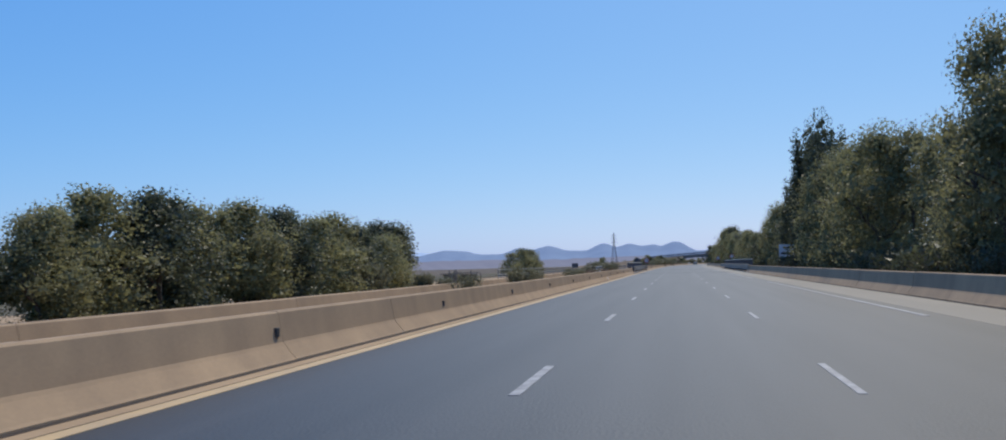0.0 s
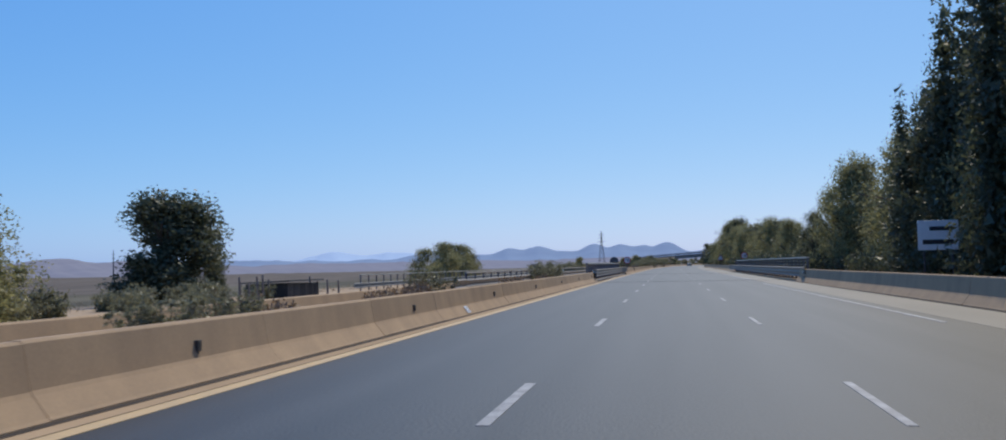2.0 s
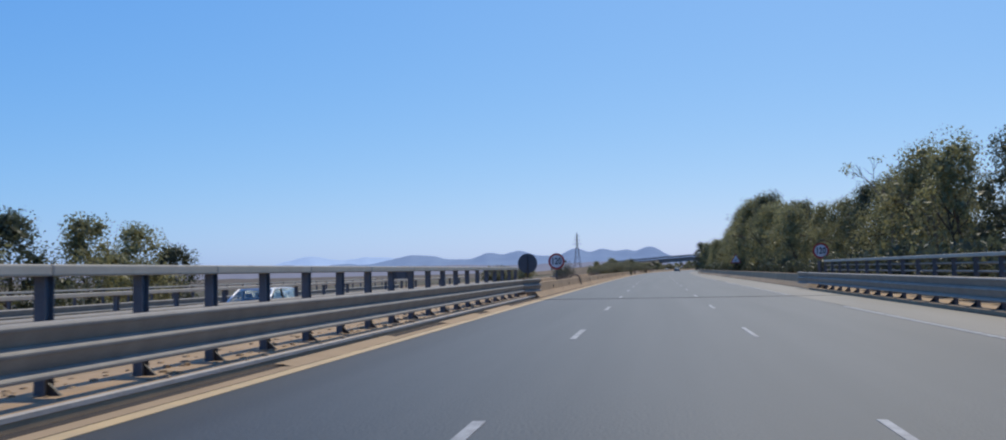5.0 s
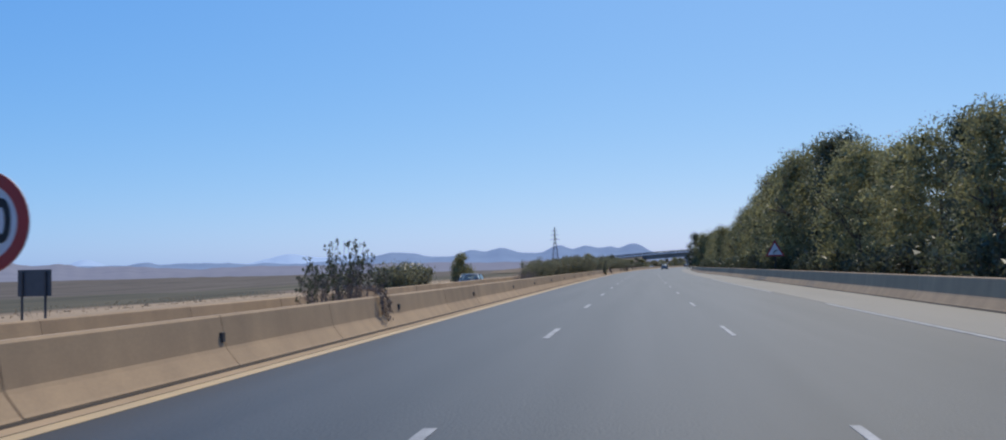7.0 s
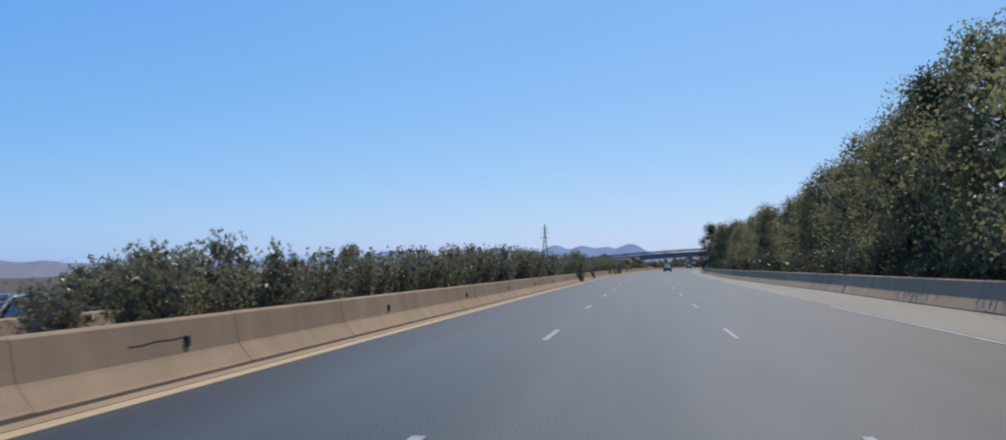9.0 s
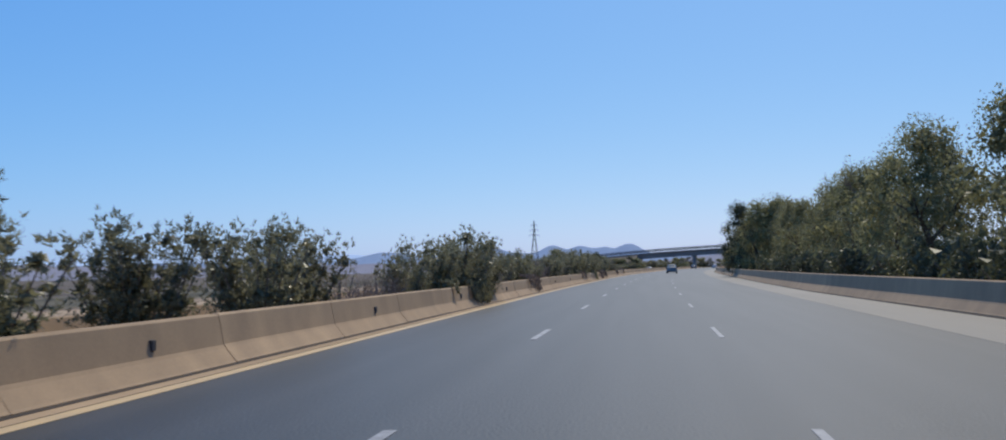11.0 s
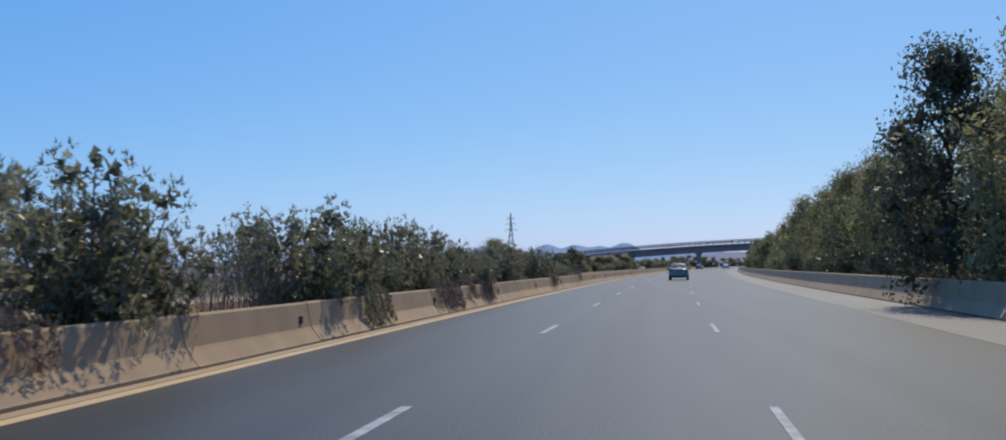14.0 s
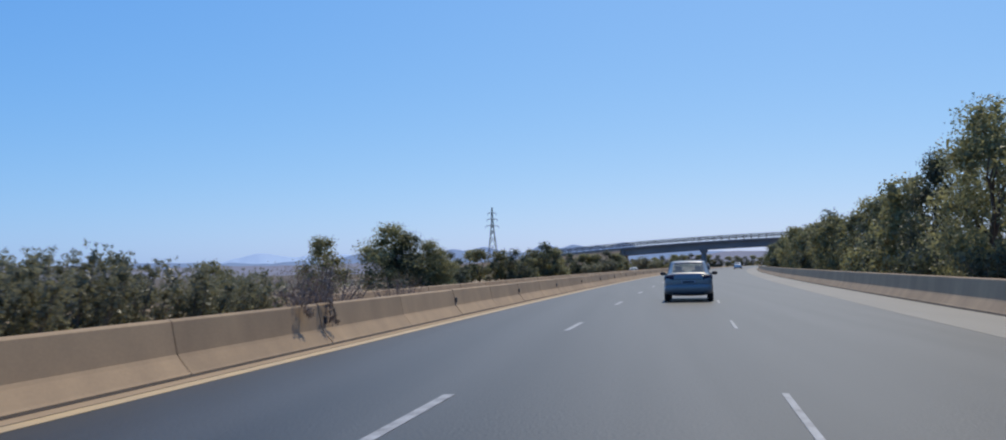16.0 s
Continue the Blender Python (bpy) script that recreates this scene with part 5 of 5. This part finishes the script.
levels = [0, 5, 9.5, 13.5, 17, 20, 22.5, 25, 27.5, HT]
for sx, sy in ((1, 1), (1, -1), (-1, 1), (-1, -1)):
    bm = bmesh.new()
    for a, b in zip(levels, levels[1:]):
        bar(bm, (sx * half_width(a), sy * half_width(a), a), (sx * half_width(b), sy * half_width(b), b), 0.11, 0.1, 4)
    part("leg", bm, DARK_STEEL, pylon)
for a, b in zip(levels, levels[1:]):
    bm = bmesh.new()
    p, q = half_width(a), half_width(b)
    for c in ((1, 1, -1, 1), (-1, 1, -1, -1), (-1, -1, 1, -1), (1, -1, 1, 1)):
        bar(bm, (c[0] * p, c[1] * p, a), (c[2] * q, c[3] * q, b), 0.06, 0.06, 4)
        bar(bm, (c[2] * p, c[3] * p, a), (c[0] * q, c[1] * q, b), 0.06, 0.06, 4)
    part("lattice", bm, DARK_STEEL, pylon)
for z, arm in ((21.5, 3.0), (24.5, 2.4), (27.3, 1.9)):
    bm = bmesh.new()
    for d in (-1, 1):
        bar(bm, (0, 0, z + 0.7), (d * arm, 0, z), 0.1, 0.07, 4)
        bar(bm, (0, 0.3, z), (d * arm, 0, z), 0.08, 0.06, 4)
        bar(bm, (d * arm, 0, z), (d * arm, 0, z - 0.9), 0.09, 0.09, 6)
    part("cross_arm", bm, DARK_STEEL, pylon)
far_pole = thing("far_mast", pose(-350, 614.6, -1.2), "thin far mast in the plain", "mast")
bm = bmesh.new()
bar(bm, (0, 0, 0), (0, 0, 18), 0.5, 0.15, 6)
part("mast_pole", bm, DARK_STEEL, far_pole)
bm = bmesh.new()
for z in (10, 12.5, 15):
    bar(bm, (-1.3, 0, z), (1.3, 0, z), 0.12, 0.12, 4)
part("cross_arm", bm, DARK_STEEL, far_pole)

# ---- vehicles ----
GLASS = plain("car_glass", (0.75, 0.82, 0.8), 0.0)
GLASS.node_tree.nodes["Principled BSDF"].inputs["Transmission Weight"].default_value = 1.0
DARK_GLASS = plain("dark_cab_glass", (0.02, 0.024, 0.03), 0.08)
CHROME = plain("chrome", (0.6, 0.6, 0.6), 0.2, 1)
TYRE = material("tyre", (0.02, 0.02, 0.02), 0.85, 0, (0.03, 0.03, 0.03), 8, 60, 0.2)
PLASTIC = plain("black_plastic", (0.02, 0.02, 0.022), 0.5)
TAIL = plain("tail_light_red", (0.055, 0.018, 0.03), 0.25, 0, 0.5)
PLATE = plain("number_plate_white", (0.3, 0.3, 0.31), 0.4)


def paint(name, base):
    m = material(name, base, 0.38, 0.15, tuple(c * 0.9 for c in base), 2, 90, 0.0, 0.4)
    m.node_tree.nodes["Principled BSDF"].inputs["Coat Weight"].default_value = 0.6
    return m


def loft(name, rings, mat, parent, label="", smooth=True, caps=True):
    bm = bmesh.new()
    rows = [[bm.verts.new(v) for v in r] for r in rings]
    n = len(rows[0])
    for a, b in zip(rows, rows[1:]):
        for i in range(n):
            bm.faces.new((a[i], a[(i + 1) % n], b[(i + 1) % n], b[i]))
    if caps:
        bm.faces.new(list(reversed(rows[0])))
        bm.faces.new(rows[-1])
    return part(name, bm, mat, parent, label, smooth)


def panel(name, corners, mat, parent, thick=0.015, label=""):
    """A thin four-cornered plate with the given outer corners."""
    a = [Vector(c) for c in corners]
    nrm = (a[1] - a[0]).cross(a[3] - a[0]).normalized() * (0.006 if mat is GLASS else thick)
    bm = bmesh.new()
    vs = [bm.verts.new(v) for v in a + [v - nrm for v in a]]
    for f in ((0, 1, 2, 3), (7, 6, 5, 4), (0, 4, 5, 1), (1, 5, 6, 2), (2, 6, 7, 3), (3, 7, 4, 0)):
        bm.faces.new([vs[i] for i in f])
    ob = part(name, bm, mat, parent, label)
    ob.visible_shadow = mat is not GLASS
    return ob


def wheel(parent, x, y, r=0.31, wide=0.2):
    bm = bmesh.new()
    prof = [(r * 0.66, -wide / 2), (r * 0.93, -wide / 2), (r, -wide * 0.36), (r, wide * 0.36), (r * 0.93, wide / 2), (r * 0.66, wide / 2)]
    rows = [[bm.verts.new((w, q * math.cos(2 * math.pi * i / 28), q * math.sin(2 * math.pi * i / 28))) for i in range(28)] for q, w in prof]
    for a, b in zip(rows, rows[1:] + rows[:1]):
        for i in range(28):
            bm.faces.new((a[i], a[(i + 1) % 28], b[(i + 1) % 28], b[i]))
    t = part("tyre", bm, TYRE, parent, "black rubber tyre", True)
    t.name = "wheel"
    bm = bmesh.new()
    bmesh.ops.create_cone(bm, cap_ends=True, segments=24, radius1=r * 0.66, radius2=r * 0.66, depth=wide * 0.7, matrix=pose(0, 0, 0, 0, 90))
    for k in range(5):
        a = 2 * math.pi * k / 5
        sgn = 1 if x > 0 else -1
        bar(bm, (sgn * wide * 0.38, 0, 0), (sgn * wide * 0.38, r * 0.6 * math.cos(a), r * 0.6 * math.sin(a)), 0.035, 0.025, 5)
    part("rim", bm, STEEL, t, "grey wheel rim")
    t.location = (x, y, r)


def rounded_ring(y, w, z0, z1, n=32, px=0.42, pz=0.5):
    """A cross-section at y: a rounded box w to each side, from z0 to z1, a little wider below its middle."""
    ring, mid, half = [], (z0 + z1) / 2, (z1 - z0) / 2
    for i in range(n):
        a = 2 * math.pi * i / n
        c, sn = math.cos(a), math.sin(a)
        x = w * math.copysign(abs(c) ** px, c) * (1 - 0.06 * max(0.0, sn) ** 2)
        ring.append((x, y, mid + half * math.copysign(abs(sn) ** pz, sn)))
    return ring


def sedan(m, body, label, hatch=False, name="car", group=""):
    """A four-door car with its tail at y = 0, driving towards +y."""
    ob = thing(name, m, label, "car", group)
    high = 0.0 if hatch else 0.03
    stations = [(-0.02, 0.70, 0.47, 0.84), (0.0, 0.765, 0.40, 0.92), (0.04, 0.81, 0.33, 0.975 + high), (0.12, 0.838, 0.27, 1.015 + high), (0.28, 0.855, 0.22, 1.035 + high), (0.6, 0.865, 0.2, 1.02 + high),
                (1.2, 0.87, 0.19, 0.985), (2.0, 0.87, 0.19, 0.965), (2.9, 0.868, 0.19, 0.95), (3.3, 0.86, 0.2, 0.92), (3.75, 0.83, 0.22, 0.85), (4.05, 0.77, 0.26, 0.76), (4.18, 0.7, 0.32, 0.68), (4.24, 0.6, 0.38, 0.6)]
    loft("body", [rounded_ring(*st) for st in stations], body, ob)
    rb, rt = ((0.12, 0.5) if hatch else (0.6, 1.2))
    panel("rear_window", [(-0.6, rb, 1.045), (0.6, rb, 1.045), (0.53, rt - 0.04, 1.4), (-0.53, rt - 0.04, 1.4)], GLASS, ob, 0.02, "sloping rear window")
    panel("windscreen", [(0.66, 3.18, 0.95), (-0.66, 3.18, 0.95), (-0.55, 2.4, 1.42), (0.55, 2.4, 1.42)], GLASS, ob, 0.02)
    for sgn in (1, -1):
        c = [(sgn * 0.765, rb + 0.42, 0.97), (sgn * 0.765, 2.95, 0.94), (sgn * 0.62, 2.3, 1.41), (sgn * 0.62, rt + 0.14, 1.4)]
        panel("side_window", c if sgn > 0 else [c[1], c[0], c[3], c[2]], GLASS, ob, 0.02)
        c = [(sgn * 0.604, rb - 0.01, 1.0), (sgn * 0.772, rb + 0.43, 0.95), (sgn * 0.626, rt + 0.15, 1.415), (sgn * 0.534, rt - 0.05, 1.415)]
        panel("rear_pillar", c if sgn > 0 else [c[1], c[0], c[3], c[2]], body, ob, 0.05)
        bm = bmesh.new()
        bar(bm, (sgn * 0.72, 3.2, 0.93), (sgn * 0.585, 2.36, 1.42), 0.05, 0.04, 6)
        part("front_pillar", bm, body, ob, "", True)
        bm = bmesh.new()
        bar(bm, (sgn * 0.77, 1.85, 0.94), (sgn * 0.63, 1.85, 1.41), 0.035, 0.03, 6)
        part("middle_pillar", bm, PLASTIC, ob)
        bm = bmesh.new()
        bmesh.ops.create_uvsphere(bm, u_segments=12, v_segments=8, radius=1, matrix=Matrix.Translation((sgn * 0.98, 2.75, 1.0)) @ Matrix.Diagonal((0.11, 0.07, 0.075, 1)))
        bar(bm, (sgn * 0.8, 2.78, 0.95), (sgn * 0.92, 2.76, 0.98), 0.03)
        part("wing_mirror", bm, PLASTIC, ob, "black wing mirror", True)
        # tail light: wraps from the rear round the corner
        bm = bmesh.new()
        rows = []
        for x, y in ((0.5, -0.012), (0.62, -0.004), (0.73, 0.018), (0.8, 0.07), (0.838, 0.17), (0.852, 0.3)):
            rows.append([bm.verts.new((sgn * (x + d), y - d, z)) for z, d in ((0.76, -0.03), (0.79, 0.012), (0.93, 0.006), (0.965, -0.04))])
        for a, b in zip(rows, rows[1:]):
            for i in range(3):
                bm.faces.new((a[i], a[i + 1], b[i + 1], b[i]))
        bmesh.ops.solidify(bm, geom=bm.faces[:], thickness=-0.02)
        part("tail_light", bm, TAIL, ob, "dark red tail light", True)
        bm = bmesh.new()
        box(bm, min(sgn * 0.45, sgn * 0.72), max(sgn * 0.45, sgn * 0.72), 4.02, 4.19, 0.58, 0.7, 0.03)
        part("headlight", bm, CHROME, ob, "clear headlight", True)
        wheel(ob, sgn * 0.775, 0.74)
        wheel(ob, sgn * 0.775, 3.42)
    roof = []
    for y, x, z in ((rt - 0.08, 0.55, 1.395), (rt + 0.06, 0.6, 1.43), (1.55, 0.625, 1.46), (2.0, 0.625, 1.468), (2.3, 0.61, 1.45), (2.46, 0.56, 1.41)):
        roof.append([(-x, y, z - 0.045), (-x * 0.97, y, z - 0.015), (-x * 0.8, y, z + 0.004), (0, y, z + 0.018), (x * 0.8, y, z + 0.004), (x * 0.97, y, z - 0.015), (x, y, z - 0.045), (0, y, z - 0.05)])
    loft("roof", roof, body, ob)
    for x in (-0.36, 0.36):
        for y in (1.35, 2.15):
            bm = bmesh.new()
            box(bm, x - 0.26, x + 0.26, y, y + 0.5, 0.5, 0.75, 0.05)
            box(bm, x - 0.25, x + 0.25, y - 0.1, y + 0.05, 0.6, 1.12, 0.05)
            box(bm, x - 0.12, x + 0.12, y - 0.1, y, 1.13, 1.27, 0.03)
            part("seat", bm, PLASTIC, ob, "dark cloth seat")
    bm = bmesh.new()
    box(bm, -0.68, 0.68, 2.75, 3.1, 0.6, 0.955, 0.05)
    part("dashboard", bm, PLASTIC, ob)
    loft("rear_bumper", [rounded_ring(y, w, z0, z1, 24, 0.3, 0.4) for y, w, z0, z1 in
                         ((-0.085, 0.6, 0.43, 0.53), (-0.07, 0.7, 0.37, 0.59), (-0.02, 0.79, 0.31, 0.63), (0.08, 0.85, 0.27, 0.645), (0.3, 0.872, 0.25, 0.64))], body, ob)
    bm = bmesh.new()
    box(bm, -0.55, 0.55, -0.06, 0.12, 0.27, 0.34, 0.02)
    part("bumper_skirt", bm, PLASTIC, ob)
    bm = bmesh.new()
    box(bm, -0.26, 0.26, -0.034, 0.05, 0.66, 0.77, 0.008)
    part("number_plate", bm, PLATE, ob)
    bm = bmesh.new()
    box(bm, -0.2, 0.2, -0.0375, -0.0345, 0.69, 0.74)
    part("plate_bar", bm, PLASTIC, ob)
    bm = bmesh.new()
    box(bm, -0.5, 0.5, -0.026, 0.05, 0.8, 0.812)
    part("boot_seam", bm, PLASTIC, ob)
    return ob


SILVER = paint("silver_blue_paint", (0.26, 0.242, 0.215))
GREY = paint("grey_paint", (0.09, 0.1, 0.115))
WHITE_CAR = paint("white_paint", (0.75, 0.74, 0.72))
sedan(stand(456.0, 0.72, 0), SILVER, "silver-blue four-door saloon car on the middle lane")
sedan(stand(260.5, -12.4, -0.5, 180), GREY, "grey hatchback on the opposite carriageway", True)
sedan(stand(168.6, -13, -0.5, 180), WHITE_CAR, "white hatchback on the opposite carriageway", True)
far_car = sedan(stand(655, 3.4, 0), WHITE_CAR, "white car far ahead near the overpass", False, "car", "far cars")
sedan(stand(640, -3.2, 0), GREY, "dark grey car far ahead in the fast lane", False, "car", "far cars")
copy_thing(far_car, stand(600, -14, -0.5, 180))

# stake-bed pickup on the opposite carriageway
truck = thing("pickup_truck", stand(430.8, -13.3, -0.5, 180), "small white pickup truck with a railed load bed", "truck")
cab = []
for y, w, z0, z1 in ((3.1, 0.8, 0.45, 1.95), (3.25, 0.82, 0.4, 2.0), (4.0, 0.82, 0.4, 2.0), (4.35, 0.82, 0.4, 1.9), (4.85, 0.82, 0.4, 1.15), (5.15, 0.78, 0.42, 1.05), (5.25, 0.7, 0.5, 0.9)):
    cab.append([(-w, y, z0), (w, y, z0), (w, y, z0 + (z1 - z0) * 0.55), (w * 0.88, y, z1 - 0.05), (w * 0.7, y, z1), (-w * 0.7, y, z1), (-w * 0.88, y, z1 - 0.05), (-w, y, z0 + (z1 - z0) * 0.55)])
loft("cab", cab, WHITE_CAR, truck, "white cab")
panel("windscreen", [(0.7, 4.84, 1.2), (-0.7, 4.84, 1.2), (-0.6, 4.4, 1.86), (0.6, 4.4, 1.86)], DARK_GLASS, truck)
for sgn in (1, -1):
    c = [(sgn * 0.835, 3.4, 1.2), (sgn * 0.835, 4.6, 1.2), (sgn * 0.76, 4.3, 1.82), (sgn * 0.76, 3.4, 1.84)]
    panel("side_window", c if sgn > 0 else [c[1], c[0], c[3], c[2]], DARK_GLASS, truck)
    bm = bmesh.new()
    box(bm, min(sgn * 0.9, sgn * 1.06), max(sgn * 0.9, sgn * 1.06), 4.45, 4.55, 1.2, 1.42, 0.02)
    bar(bm, (sgn * 0.8, 4.5, 1.25), (sgn * 0.95, 4.5, 1.3), 0.02)
    part("wing_mirror", bm, PLASTIC, truck, "black wing mirror")
    for y in (0.9, 4.3):
        wheel(truck, sgn * 0.74, y, 0.34, 0.2)
    for z in (1.15, 1.4, 1.65, 1.9):
        bm = bmesh.new()
        bar(bm, (sgn * 0.85, 0.05, z), (sgn * 0.85, 3.0, z), 0.025)
        part("bed_rail", bm, DARK_STEEL, truck)
    for y in (0.05, 0.8, 1.5, 2.25, 3.0):
        bm = bmesh.new()
        bar(bm, (sgn * 0.85, y, 0.8), (sgn * 0.85, y, 2.0), 0.03)
        part("bed_stake", bm, DARK_STEEL, truck)
bm = bmesh.new()
box(bm, -0.86, 0.86, 0, 3.05, 0.62, 0.72, 0.01)
for x in (-0.86, 0.82):
    box(bm, x, x + 0.04, 0, 3.05, 0.72, 1.08, 0.01)
part("load_bed", bm, STEEL, truck, "grey steel load bed")
bm = bmesh.new()
box(bm, -0.4, 0.4, 0.2, 4.6, 0.42, 0.6, 0.02)
part("chassis", bm, PLASTIC, truck)
